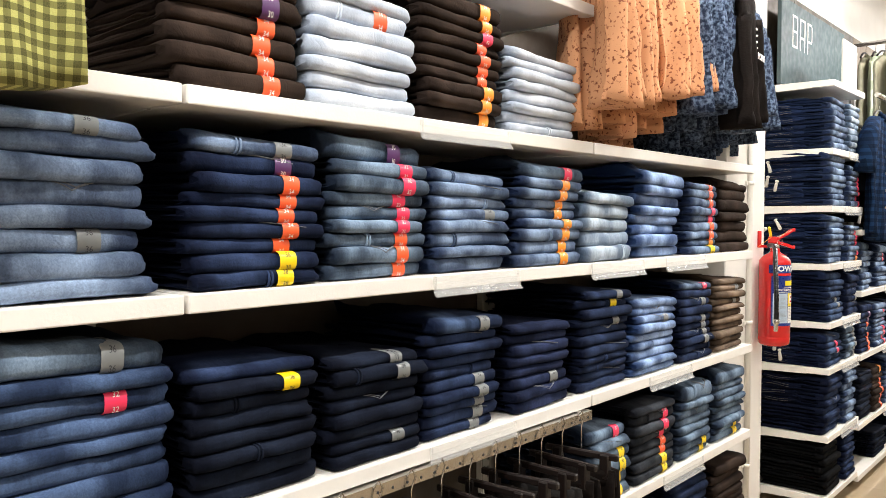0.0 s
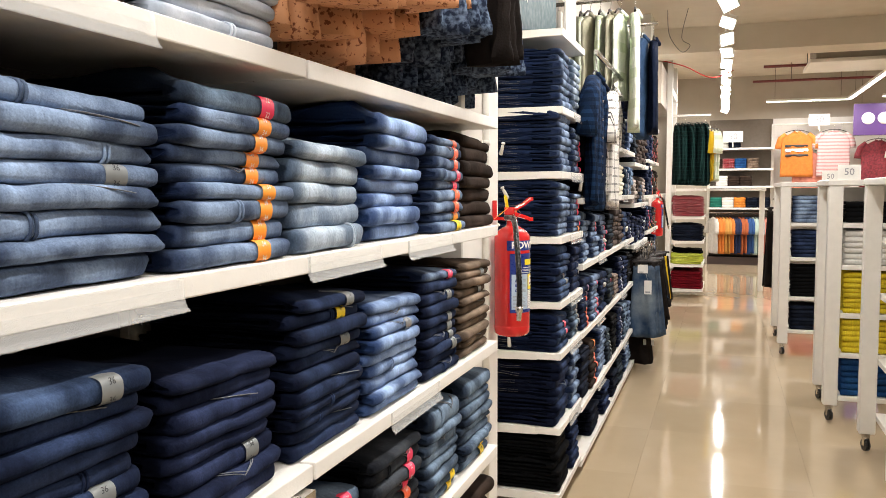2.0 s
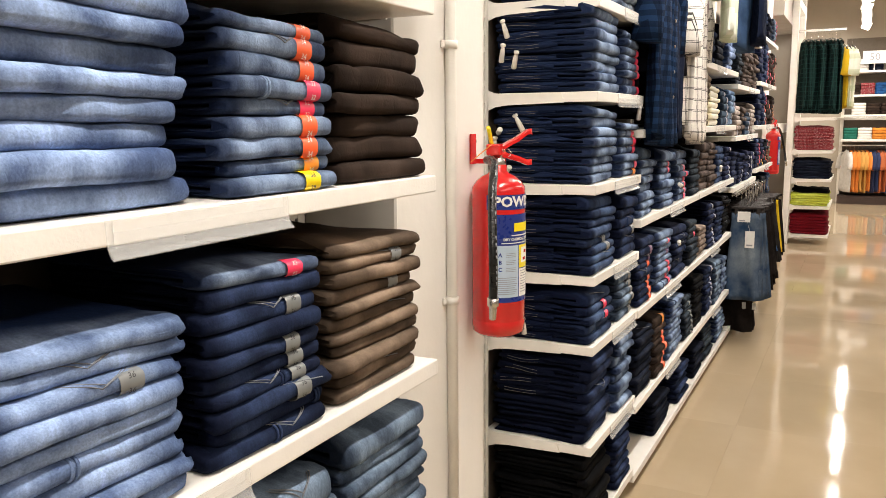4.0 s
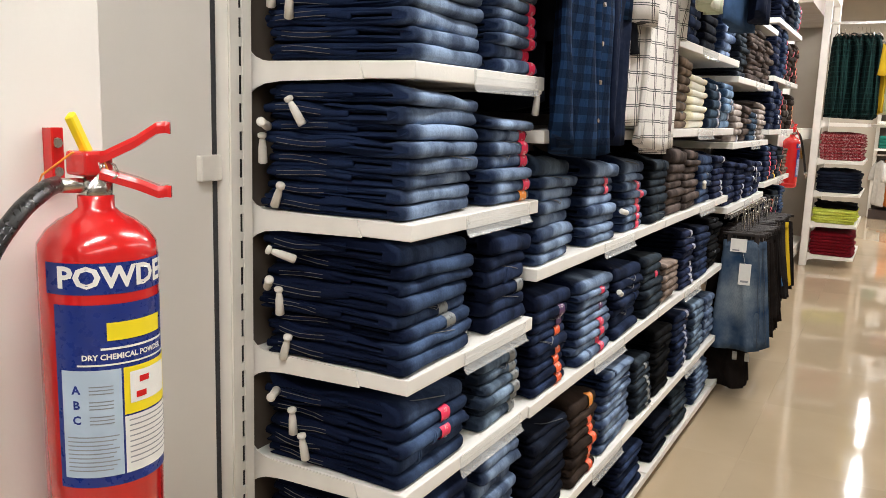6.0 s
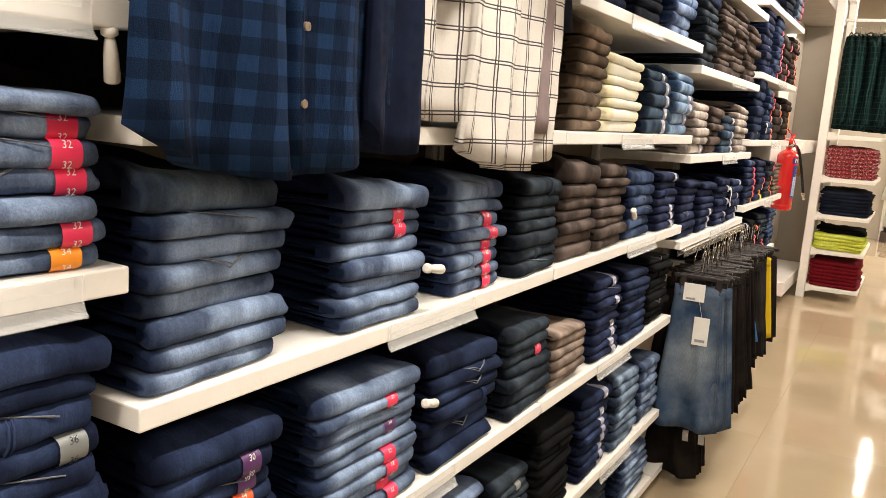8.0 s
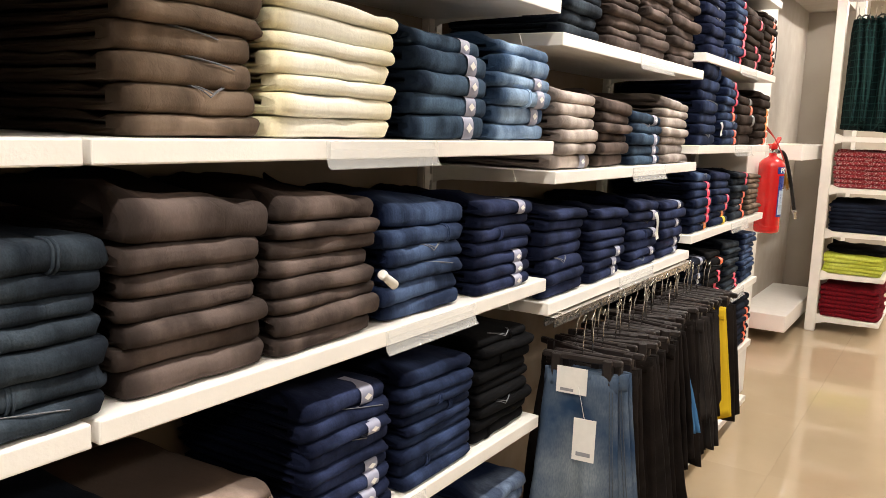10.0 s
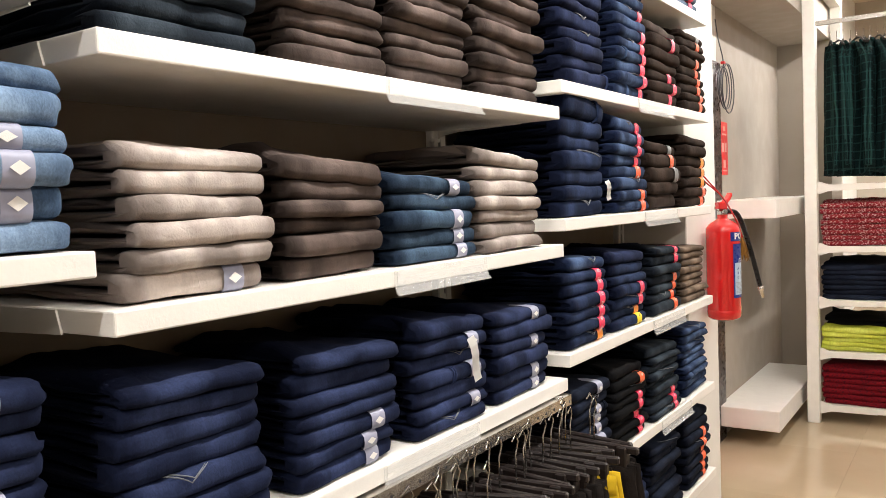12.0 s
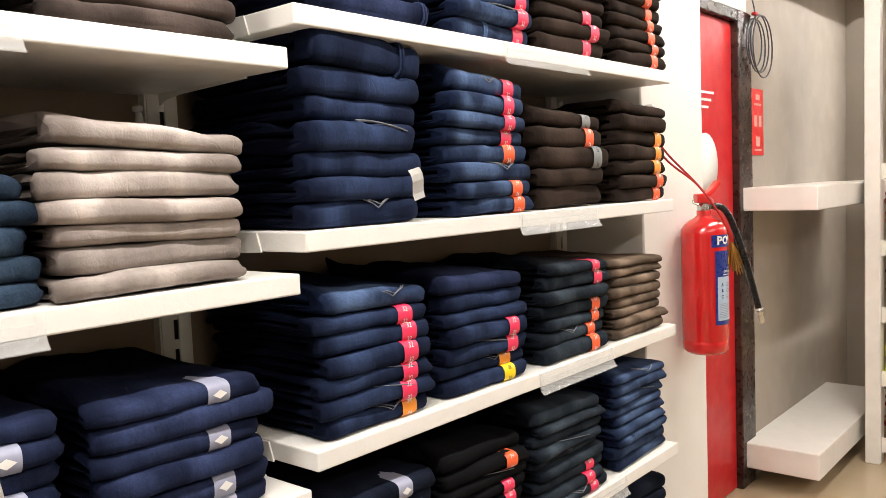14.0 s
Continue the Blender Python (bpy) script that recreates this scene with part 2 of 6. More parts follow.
TAG_WORDS = {"or": "orange", "am": "amber", "pk": "pink", "pu": "purple", "ye": "yellow", "wh": "translucent white", "ar": "lilac"}
# name: (dye, deepened for shade; worn and lit front tone; fade; words)
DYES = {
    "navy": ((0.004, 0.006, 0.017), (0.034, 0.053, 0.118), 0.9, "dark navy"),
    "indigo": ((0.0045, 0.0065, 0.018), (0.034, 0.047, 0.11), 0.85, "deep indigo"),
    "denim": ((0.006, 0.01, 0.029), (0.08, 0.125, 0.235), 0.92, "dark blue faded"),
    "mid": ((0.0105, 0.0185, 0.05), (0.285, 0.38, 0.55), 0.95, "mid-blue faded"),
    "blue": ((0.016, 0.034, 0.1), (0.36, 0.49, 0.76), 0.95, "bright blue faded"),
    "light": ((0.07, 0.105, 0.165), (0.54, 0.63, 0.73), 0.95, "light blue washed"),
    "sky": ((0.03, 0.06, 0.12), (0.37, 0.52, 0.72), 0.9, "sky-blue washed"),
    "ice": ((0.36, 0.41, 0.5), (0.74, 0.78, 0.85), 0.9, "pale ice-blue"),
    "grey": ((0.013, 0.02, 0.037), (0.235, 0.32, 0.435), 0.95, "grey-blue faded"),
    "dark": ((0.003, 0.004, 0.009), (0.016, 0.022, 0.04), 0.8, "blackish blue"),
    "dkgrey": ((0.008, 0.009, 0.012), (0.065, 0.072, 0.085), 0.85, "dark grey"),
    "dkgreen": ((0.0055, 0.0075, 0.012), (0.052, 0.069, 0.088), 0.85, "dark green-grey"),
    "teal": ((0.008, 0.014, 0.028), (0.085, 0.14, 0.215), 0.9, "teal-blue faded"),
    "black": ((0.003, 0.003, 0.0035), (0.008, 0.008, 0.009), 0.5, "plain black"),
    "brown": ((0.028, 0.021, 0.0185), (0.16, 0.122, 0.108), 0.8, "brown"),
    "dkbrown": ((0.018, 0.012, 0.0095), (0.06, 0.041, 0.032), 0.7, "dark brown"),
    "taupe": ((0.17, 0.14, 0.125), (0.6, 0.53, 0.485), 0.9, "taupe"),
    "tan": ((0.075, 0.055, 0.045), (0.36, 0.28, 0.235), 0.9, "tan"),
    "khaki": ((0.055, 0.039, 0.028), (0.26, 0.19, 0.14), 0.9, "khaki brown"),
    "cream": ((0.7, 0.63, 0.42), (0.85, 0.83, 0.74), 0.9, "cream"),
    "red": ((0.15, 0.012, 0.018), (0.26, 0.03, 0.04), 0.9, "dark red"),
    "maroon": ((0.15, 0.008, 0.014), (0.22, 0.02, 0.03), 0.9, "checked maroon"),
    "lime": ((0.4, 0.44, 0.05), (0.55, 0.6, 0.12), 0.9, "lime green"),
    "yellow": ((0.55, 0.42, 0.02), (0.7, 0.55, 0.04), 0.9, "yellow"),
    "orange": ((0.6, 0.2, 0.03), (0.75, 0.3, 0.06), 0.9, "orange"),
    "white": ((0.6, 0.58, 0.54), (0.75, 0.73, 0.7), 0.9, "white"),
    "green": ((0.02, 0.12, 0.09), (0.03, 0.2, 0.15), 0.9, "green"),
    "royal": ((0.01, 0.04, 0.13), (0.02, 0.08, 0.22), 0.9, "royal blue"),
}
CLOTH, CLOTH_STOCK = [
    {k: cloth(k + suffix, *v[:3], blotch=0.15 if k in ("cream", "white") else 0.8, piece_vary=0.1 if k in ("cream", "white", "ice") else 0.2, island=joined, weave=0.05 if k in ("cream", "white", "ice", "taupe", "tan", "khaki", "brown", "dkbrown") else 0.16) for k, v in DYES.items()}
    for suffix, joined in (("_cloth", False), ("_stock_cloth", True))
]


# ---- mesh helpers ----
def mesh_of(name, bm, *materials, smooth=False):
    me = bpy.data.meshes.new(name)
    bm.to_mesh(me)
    bm.free()
    for m in materials:
        me.materials.append(m)
    if smooth:
        me.polygons.foreach_set("use_smooth", [True] * len(me.polygons))
    return me


def part(name, bm, material, parent=None, label="", smooth=False, at=None):
    """Links a bmesh (or a ready mesh) as one mesh object under a thing or a part."""
    me = bm if isinstance(bm, bpy.types.Mesh) else mesh_of(name, bm, *(material if isinstance(material, tuple) else (material,)), smooth=smooth)
    ob = new(name, me)
    if parent:
        ob.parent = parent
    if at is not None:
        ob.matrix_basis = at
    if label:
        ob["label"] = label
    return ob


def thing(name, label, category, at=None, group="", kind=""):
    return tagged(place_empty(name, at), label, category, group, kind)


def place_empty(name, at):
    ob = new(name)
    ob.empty_display_size = 0.05
    if at is not None:
        ob.matrix_basis = at
    return ob


def box(bm, x0, y0, z0, x1, y1, z1, bevel=0.0, mat=0, seg=1):
    vs = [bm.verts.new((x, y, z)) for x in (x0, x1) for y in (y0, y1) for z in (z0, z1)]
    faces = [bm.faces.new([vs[i] for i in q]) for q in ((0, 1, 3, 2), (4, 6, 7, 5), (0, 4, 5, 1), (2, 3, 7, 6), (0, 2, 6, 4), (1, 5, 7, 3))]
    for f in faces:
        f.material_index = mat
    if bevel:
        edges = list({e for f in faces for e in f.edges})
        done = bmesh.ops.bevel(bm, geom=edges, offset=bevel, segments=seg, affect="EDGES", profile=0.5)
        for f in done["faces"]:
            f.material_index = mat
    return faces


def boxed(*a, **k):
    bm = bmesh.new()
    box(bm, *a, **k)
    return bm


def tube(bm, pts, r, sides=8, caps=True, mat=0):
    """A round bar along points; r may be one radius or one for each point."""
    pts = [Vector(p) for p in pts]
    rs = r if isinstance(r, (list, tuple)) else [r] * len(pts)
    rings, up = [], None
    for i, p in enumerate(pts):
        d = (pts[min(i + 1, len(pts) - 1)] - pts[max(i - 1, 0)]).normalized()
        if up is None:
            up = d.orthogonal().normalized()
        up = (up - d * up.dot(d)).normalized()
        side = d.cross(up)
        rings.append([bm.verts.new(p + rs[i] * (math.cos(2 * math.pi * k / sides) * up + math.sin(2 * math.pi * k / sides) * side)) for k in range(sides)])
    for a, b in zip(rings, rings[1:]):
        for k in range(sides):
            f = bm.faces.new((a[k], a[(k + 1) % sides], b[(k + 1) % sides], b[k]))
            f.material_index, f.smooth = mat, True
    if caps:
        for ring in (rings[0][::-1], rings[-1]):
            bm.faces.new(ring).material_index = mat


def turned(profile, sides=28):
    """A lathe shape round z from (radius, height) pairs."""
    bm = bmesh.new()
    rings = [[bm.verts.new((r * math.cos(2 * math.pi * k / sides), r * math.sin(2 * math.pi * k / sides), z)) for k in range(sides)] for r, z in profile]
    for a, b in zip(rings, rings[1:]):
        for k in range(sides):
            bm.faces.new((a[k], a[(k + 1) % sides], b[(k + 1) % sides], b[k])).smooth = True
    bm.faces.new(rings[0][::-1])
    bm.faces.new(rings[-1])
    return bm


LETTERS = {}


def lettering(body, size, depth=0.0006, bold=0.0):
    """The flat mesh of a word, centred, in the xy plane."""
    key = (body, size, bold)
    if key not in LETTERS:
        cu = bpy.data.curves.new("word", "FONT")
        cu.offset = bold
        cu.body, cu.size, cu.extrude, cu.align_x, cu.align_y, cu.resolution_u = body, size, depth, "CENTER", "CENTER", 2
        ob = bpy.data.objects.new("word", cu)
        LETTERS[key] = bpy.data.meshes.new_from_object(ob)
        bpy.data.objects.remove(ob)
        bpy.data.curves.remove(cu)
    return LETTERS[key]


def word(name, body, size, material, parent, at, label=""):
    me = lettering(body, size).copy()
    me.materials.clear()
    me.materials.append(material)
    return part(name, me, None, parent, label, at=at)


# Facing the aisle (+x), reading along +y.
def aisle_face(x, y, z):
    return Matrix.Translation((x, y, z)) @ Matrix(((0, 0, 1, 0), (1, 0, 0, 0), (0, 1, 0, 0), (0, 0, 0, 1)))


# ---- the hall ----
FRONT = -1.07
BACK_X = -1.44


def structure(name, bm, material, label, category="wall", smooth=False):
    return tagged(part(name, bm, material, smooth=smooth), label, category, kind="structure")


structure("wall_west", boxed(-1.6, -2.0, 0, BACK_X, 10.75, 3.5), WALL, "off-white painted wall behind the jeans shelving")
# plaster darkened so the dim shade of the niche sits in its colour
NICHE_SHADED = painted("shaded_niche_plaster", (0.4, 0.355, 0.3), 0.75, 0.07, 2.5, bump=0.2)
structure("wall_niche", boxed(-1.62, 11.42, 0, -1.5, 13.05, 3.5), NICHE_SHADED, "cream plastered wall of the empty niche, toned down for shade")
structure("wall_niche_end", boxed(-1.62, 13.05, 0, -1.14, 13.2, 3.5), NICHE_SHADED, "cream plastered end wall of the niche, toned down for shade")
structure("wall_over_door", boxed(-1.62, 10.75, 2.12, -1.5, 11.42, 3.5), WALL, "off-white wall over the red fire door")
structure("wall_far_west", boxed(-1.62, 13.2, 0, -1.5, 17.4, 3.5), WALL, "off-white painted wall at the back")
structure("wall_north", boxed(-1.62, 17.4, 0, 6.0, 17.55, 3.6), painted("far_wall_paint", (0.45, 0.4, 0.33), 0.7, 0.08, 3.0), "beige painted far wall of the store")
structure("wall_south", boxed(-1.62, -2.2, 0, 6.0, -2.0, 3.6), WALL, "plain off-white wall closing the store")
structure("wall_east", boxed(6.0, -2.2, 0, 6.15, 17.55, 3.6), WALL, "plain off-white side wall of the store")
structure("column_west", boxed(BACK_X, 3.40, 0, -1.21, 3.83, 3.5, bevel=0.004), WALL, "off-white square column beside the shelving", "column")
structure("column_door", boxed(BACK_X, 9.72, 0, -1.17, 10.12, 3.5, bevel=0.004), WALL, "off-white square column beside the fire door", "column")
# ceiling: low bay, cross beam, higher bay
structure("ceiling", boxed(-1.62, -2.2, 3.2, 6.0, 10.6, 3.3), CEIL, "beige painted ceiling slab", "ceiling")
structure("ceiling_beam", boxed(-1.5, 10.6, 2.92, 6.0, 11.1, 3.5), CEIL, "beige painted cross beam under the ceiling", "beam")
structure("ceiling_far", boxed(-1.62, 10.6, 3.5, 6.0, 17.55, 3.6), CEIL, "beige painted ceiling at the back", "ceiling")
structure("floor_bed", boxed(-1.62, -2.2, -0.12, 6.0, 17.55, -0.012), painted("tile_joint", (0.46, 0.37, 0.25), 0.6, 0.1), "mortar bed under the floor tiles", "floor")

# ---- shelving ----
def shelf(y0, y1, top, deep=0.36, front=FRONT, label="white laminate shelf holding stacks of folded jeans", holders=(), near_end=True):
    """A boxed shelf with its steel brackets and clear label holders."""
    t = thing("shelf", label, "shelf", pose(front, y0, top), "jeans wall shelves")
    w = y1 - y0
    part("board", boxed(-deep, 0.002, -0.03, 0, w - 0.002, 0, bevel=0.0025, seg=2), WHITE, t)
    for y in (-0.0004, w + 0.0004):
        bm = bmesh.new()
        # flared at the post, then as deep as the board
        pts = [(-deep - 0.012, -0.062), (-deep - 0.012, 0.024), (-deep + 0.004, 0.02), (-deep + 0.018, 0.008), (-deep + 0.036, 0.001), (-deep + 0.06, -0.0015),
               (-0.11, -0.0015), (-0.1, -0.031), (-deep + 0.08, -0.036), (-deep + 0.04, -0.041), (-deep + 0.02, -0.049), (-deep + 0.004, -0.06)]
        a = [bm.verts.new((x, y - 0.0015, z)) for x, z in pts]
        b = [bm.verts.new((x, y + 0.0015, z)) for x, z in pts]
        bm.faces.new(a), bm.faces.new(b[::-1])
        for i in range(len(pts)):
            j = (i + 1) % len(pts)
            bm.faces.new((a[j], a[i], b[i], b[j]))
        part("bracket", bm, STEEL_WHITE, t, "white steel shelf bracket")
    for c, length in holders:
        bm = bmesh.new()
        # a folded clear strip clipped on the front edge, its lip hanging forward
        prof = [(0.0015, -0.002), (0.003, -0.03), (0.006, -0.039), (0.0115, -0.044), (0.0125, -0.0425), (0.0075, -0.0375), (0.0045, -0.029), (0.003, -0.002)]
        ends = [[bm.verts.new((x, y, z)) for x, z in prof] for y in (c - y0 - length / 2, c - y0 + length / 2)]
        for i in range(len(prof)):
            j = (i + 1) % len(prof)
            bm.faces.new((ends[0][i], ends[0][j], ends[1][j], ends[1][i]))
        bm.faces.new(ends[0][::-1]), bm.faces.new(ends[1])
        holder = part("label_holder", bm, PLASTIC, t, "clear plastic label holder")
        part("label_strip", boxed(0.0012, c - y0 - length / 2 + 0.01, -0.028, 0.0022, c - y0 + length / 2 - 0.01, -0.003), CARD, holder, "blank white paper strip")
    return t


def upright(y, z1=2.5, x=-1.41):
    """A slotted steel upright: two flanges and a front web with slots."""
    t = thing("shelf_upright", "white powder-coated slotted steel upright", "upright", pose(x, y, 0), "shelf uprights")
    bm = bmesh.new()
    for s in (-1, 1):
        box(bm, -0.03, s * 0.03 - (0.006 if s > 0 else 0.0), 0, 0.0, s * 0.03 + (0.006 if s < 0 else 0.0), z1)
    for s in (-1, 1):
        box(bm, -0.002, s * 0.016 - 0.011, 0, 0.0025, s * 0.016 + 0.011, z1)
    z = 0.0
    while z < z1 - 0.03:
        box(bm, -0.003, -0.0055, z, 0.0015, 0.0055, z + 0.016)
        z += 0.05
    part("post", bm, STEEL_WHITE, t)
    # added ink slab: gives the slots the darkness of a shaded hollow
    part("slot_shade", boxed(-0.02, -0.0225, 0, -0.012, 0.0225, z1), INK, t, "dark slab standing for shade inside the slotted post")
    part("foot", boxed(-0.03, -0.025, 0, 0.06, 0.025, 0.012, bevel=0.002), STEEL_WHITE, t)
    return t


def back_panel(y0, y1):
    # past y = 6 the panel colour carries more bounce light
    structure("back_panel", boxed(BACK_X + 0.002, y0, 0.05, BACK_X + 0.012, y1, 2.6), BACK_LIT if y0 > 6.0 else BACK_SHADED, "brown back panel behind the shelves, shade put into its tone", "panel")


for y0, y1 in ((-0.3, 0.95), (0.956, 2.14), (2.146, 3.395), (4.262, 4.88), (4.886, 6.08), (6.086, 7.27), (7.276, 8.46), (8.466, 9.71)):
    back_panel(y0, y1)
for y in (0.955, 2.145, 3.335, 4.28, 4.885, 6.08, 7.27, 8.463, 9.69):
    upright(y)
# ink-dark strip laid on the wall in place of the gap's shade
structure("gap_shade_strip", boxed(BACK_X - 0.001, 4.239, 0, -1.4375, 4.2485, 3.2), INK, "dark strip standing for the shaded gap between wall and shelf upright", "joint")

LS = 0.3
# (start, end, top, holder centres)
for y0, y1, top, hold in (
    (0.957, 2.143, 1.96, ()), (-0.25, 0.953, 1.61, ()), (0.957, 2.143, 1.61, (1.62,)), (2.147, 3.31, 1.61, ()),
    (-0.25, 0.953, 1.298, ()), (0.957, 2.143, 1.298, (1.66,)), (2.147, 3.31, 1.298, (2.28, 2.72)),
    (-0.25, 0.953, 0.953, ()), (0.957, 2.143, 0.953, (1.65,)), (2.147, 3.31, 0.953, (2.62,)),
    (2.147, 3.31, 0.635, (2.72,)), (2.147, 3.31, 0.33, ()), (-0.25, 2.143, 0.11, ()), (2.147, 3.31, 0.11, ()),
    (4.322, 4.88, 1.745, (4.74,)), (4.322, 4.88, 1.478, (4.68,)), (4.322, 4.88, 1.206, (4.67,)), (4.322, 4.88, 0.932, (4.68,)),
    (4.322, 4.88, 0.716, (4.68,)), (4.322, 4.88, 0.395, (4.68,)), (4.322, 4.88, 0.11, ()),
    (4.89, 6.078, 1.362, ()), (6.084, 7.267, 1.362, (6.62,)), (6.084, 7.267, 1.675, (6.6,)),
    (4.89, 6.078, 1.042, (5.53,)), (6.084, 7.267, 1.042, (6.78,)),
    (4.89, 6.078, 0.708, (5.5,)), (6.084, 7.267, 0.708, (6.62,)),
    (4.89, 6.078, 0.345, (5.55,)), (6.084, 7.267, 0.345, (6.75,)), (4.89, 6.078, 0.075, ()), (6.084, 7.267, 0.075, ()),
    (7.28, 8.46, 1.608, (7.95,)), (7.28, 8.46, 1.292, (7.95,)), (7.28, 8.46, 0.978, (7.9,)), (7.28, 8.46, 1.93, ()), (7.28, 8.46, 0.075, ()),
    (8.47, 9.69, 2.01, ()), (8.47, 9.69, 1.672, (9.12,)), (8.47, 9.69, 1.35, (9.15,)), (8.47, 9.69, 1.028, (9.2,)), (8.47, 9.69, 0.715, (9.25,)), (8.47, 9.69, 0.4, ()), (8.47, 9.69, 0.11, ()),
):
    shelf(y0, y1, top, holders=[(c, LS) for c in hold])


# ---- folded garments ----
DEEP, WIDE, HIGH = 0.31, 0.25, 0.03


def nose(a, grow=0.0):
    """A place on the front fold, from a = pi/2 on top to -pi/2 below."""
    r = HIGH / 2
    return (-0.035 + (0.035 + grow) * max(0.0, math.cos(a)) ** 0.42, r + (r + grow * 0.7) * math.copysign(abs(math.sin(a)) ** 0.7, a))


def fold_profile():
    """The outline of a pair folded double, seen from the side: front fold at x = 0, open slit at the back."""
    pts, r = [], HIGH / 2
    for i in range(8):
        pts.append((-DEEP + (DEEP - 0.035) * i / 7, HIGH))
    for i in range(1, 9):
        pts.append(nose(math.pi / 2 - math.pi * i / 9))
    for i in range(5):
        pts.append((-0.035 - (DEEP - 0.035) * i / 4, 0.0))
    for i in range(4):
        pts.append((-DEEP + 0.012 + (DEEP - 0.05) * i / 3, r - 0.0016))
    for i in range(4):
        pts.append((-0.038 - (DEEP - 0.05) * i / 3, r + 0.0016))
    return pts


FOLD = fold_profile()
SLIT = len(FOLD) - 8
ROWS = [0.0, 0.012, 0.034] + [0.06 + 0.88 * i / 19 for i in range(20)] + [0.966, 0.988, 1.0]


def ease(a, b, x):
    k = max(0.0, min(1.0, (x - a) / (b - a)))
    return k * k * (3 - 2 * k)


def fold_geometry(seed, rough, loose=0.0):
    """One folded pair: a firm front roll, a tucked notch behind its open corner, and crumpled layers along that side."""
    verts, faces, flat, n, m = [], [], [], len(FOLD), len(ROWS) + 1
    pick = random.Random(int(seed * 31) + 5)
    dents = [(pick.uniform(-0.11, 0.11), pick.uniform(-0.9, 0.9), pick.uniform(0.0004, 0.0017), pick.uniform(0.009, 0.02)) for _ in range(4)]
    for j in range(m + 1):
        lip = j == 0 or j == m
        v = ROWS[min(max(j - 1, 0), len(ROWS) - 1)]
        y = WIDE * (v - 0.5)
        left = max(0.0, 1 - v / 0.3)
        lim = max(0.0, (abs(2 * v - 1) - 0.8) / 0.2)
        for i, (x, z) in enumerate(FOLD):
            inner = i >= SLIT
            up = 1.0 if z > HIGH * 0.5 else -0.5
            behind = ease(-0.03, -0.07, x)
            back = ease(-0.05, -0.25, x)
            zz, xx, yy = z, x, y
            if lim and not inner:
                zz = HIGH / 2 + (z - HIGH / 2) * (1 - (0.1 if v < 0.5 else 0.2) * lim**2)
            # long swells across the roll, finer creases behind it
            zz += 0.0026 * rough * noise.noise(Vector((y * 8, seed * 2.7, x * 3))) + 0.001 * noise.noise(Vector((y * 34, seed * 1.7, x * 8)))
            if not inner and x > -0.16:
                for y0, slope, depth, wide in dents:
                    dent = depth * math.exp(-(((y - y0 - slope * (x + 0.03 + z)) / wide) ** 2)) * ease(-0.16, -0.09, x)
                    zz -= dent * (1.0 if z > HIGH * 0.5 else -0.4)
                    xx -= 0.8 * dent * ease(-0.03, 0.0, x)
            zz += 0.004 * rough * noise.noise(Vector((x * 9 + seed * 7.3, y * 11, z * 30 + seed))) * (0.4 if x > -0.03 else 1.0) * (0.3 if inner else up)
            zz += 0.0045 * rough * back * noise.noise(Vector((x * 30, y * 26, seed * 3.1))) * (0.25 if inner else up)
            if up > 0 and not inner:
                zz += loose * (0.6 + noise.noise(Vector((x * 8, y * 7, seed)))) * ease(0.01, -0.12, x) * (1.25 - v) * (0.4 + 0.6 * ease(1.0, 0.8, v))
            if left:
                # crumpled layers: the two leaves wander apart
                leaf = 1.0 if z > HIGH / 2 else -1.0
                zz += left * behind * (0.0055 * rough * noise.noise(Vector((x * 28, y * 22, seed * 4.4 + leaf * 0.6))) + (0.0004 * leaf if inner else 0.0))
                # the notch where the corner is tucked in
                tuck = math.exp(-(((x + 0.056 + 0.012 * math.sin(seed * 2.1)) / 0.014) ** 2))
                yy += left**1.5 * (0.012 * tuck + 0.006 * behind + 0.012 * rough * behind * noise.noise(Vector((x * 24, z * 40, seed + 5.0 + leaf * 2))))
                if not inner:
                    zz += left * tuck * -0.007 * up
            if v > 0.9:
                yy += 0.006 * rough * noise.noise(Vector((x * 22, z * 60, seed + 9.0)))
            xx += 0.003 * rough * noise.noise(Vector((y * 13, seed, z * 20))) - (0.016 if v > 0.5 else 0.004) * lim**2.5 * max(0.0, 1 + x / 0.12)
            u = x
            if lip:
                mid = HIGH / 2 if x > -0.034 else HIGH * (0.76 if z > HIGH / 2 else 0.24)
                zz += (mid - z) * 0.55
                xx -= 0.007 * ease(-0.04, 0.0, x)
                yy += -0.0035 if j == 0 else 0.0045
                # the open end keeps to the dark tone, its shade painted in
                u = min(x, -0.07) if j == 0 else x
            verts.append((xx, yy, zz))
            flat.append((u, y))
    for j in range(m):
        for i in range(n):
            k = (i + 1) % n
            faces.append((j * n + i, (j + 1) * n + i, (j + 1) * n + k, j * n + k))
    faces.append(tuple(range(n)))
    faces.append(tuple(m * n + i for i in range(n - 1, -1, -1)))
    return verts, faces, flat


FOLDS = [fold_geometry(s, 0.8 + 0.35 * (s % 3)) for s in range(6)] + [fold_geometry(s, 1.6, 0.02) for s in (6.4, 7.9, 9.3)]
FOLD_MESHES = {}


def lay_uv(me, where=None):
    """A flat map in metres: how far behind the front fold, and how far across."""
    index = np.zeros(len(me.loops), dtype=np.int32)
    me.loops.foreach_get("vertex_index", index)
    flat = np.array(where if where is not None else [v.co[:2] for v in me.vertices], dtype=np.float32)
    me.uv_layers.new(name="fold").data.foreach_set("uv", flat[index].ravel())




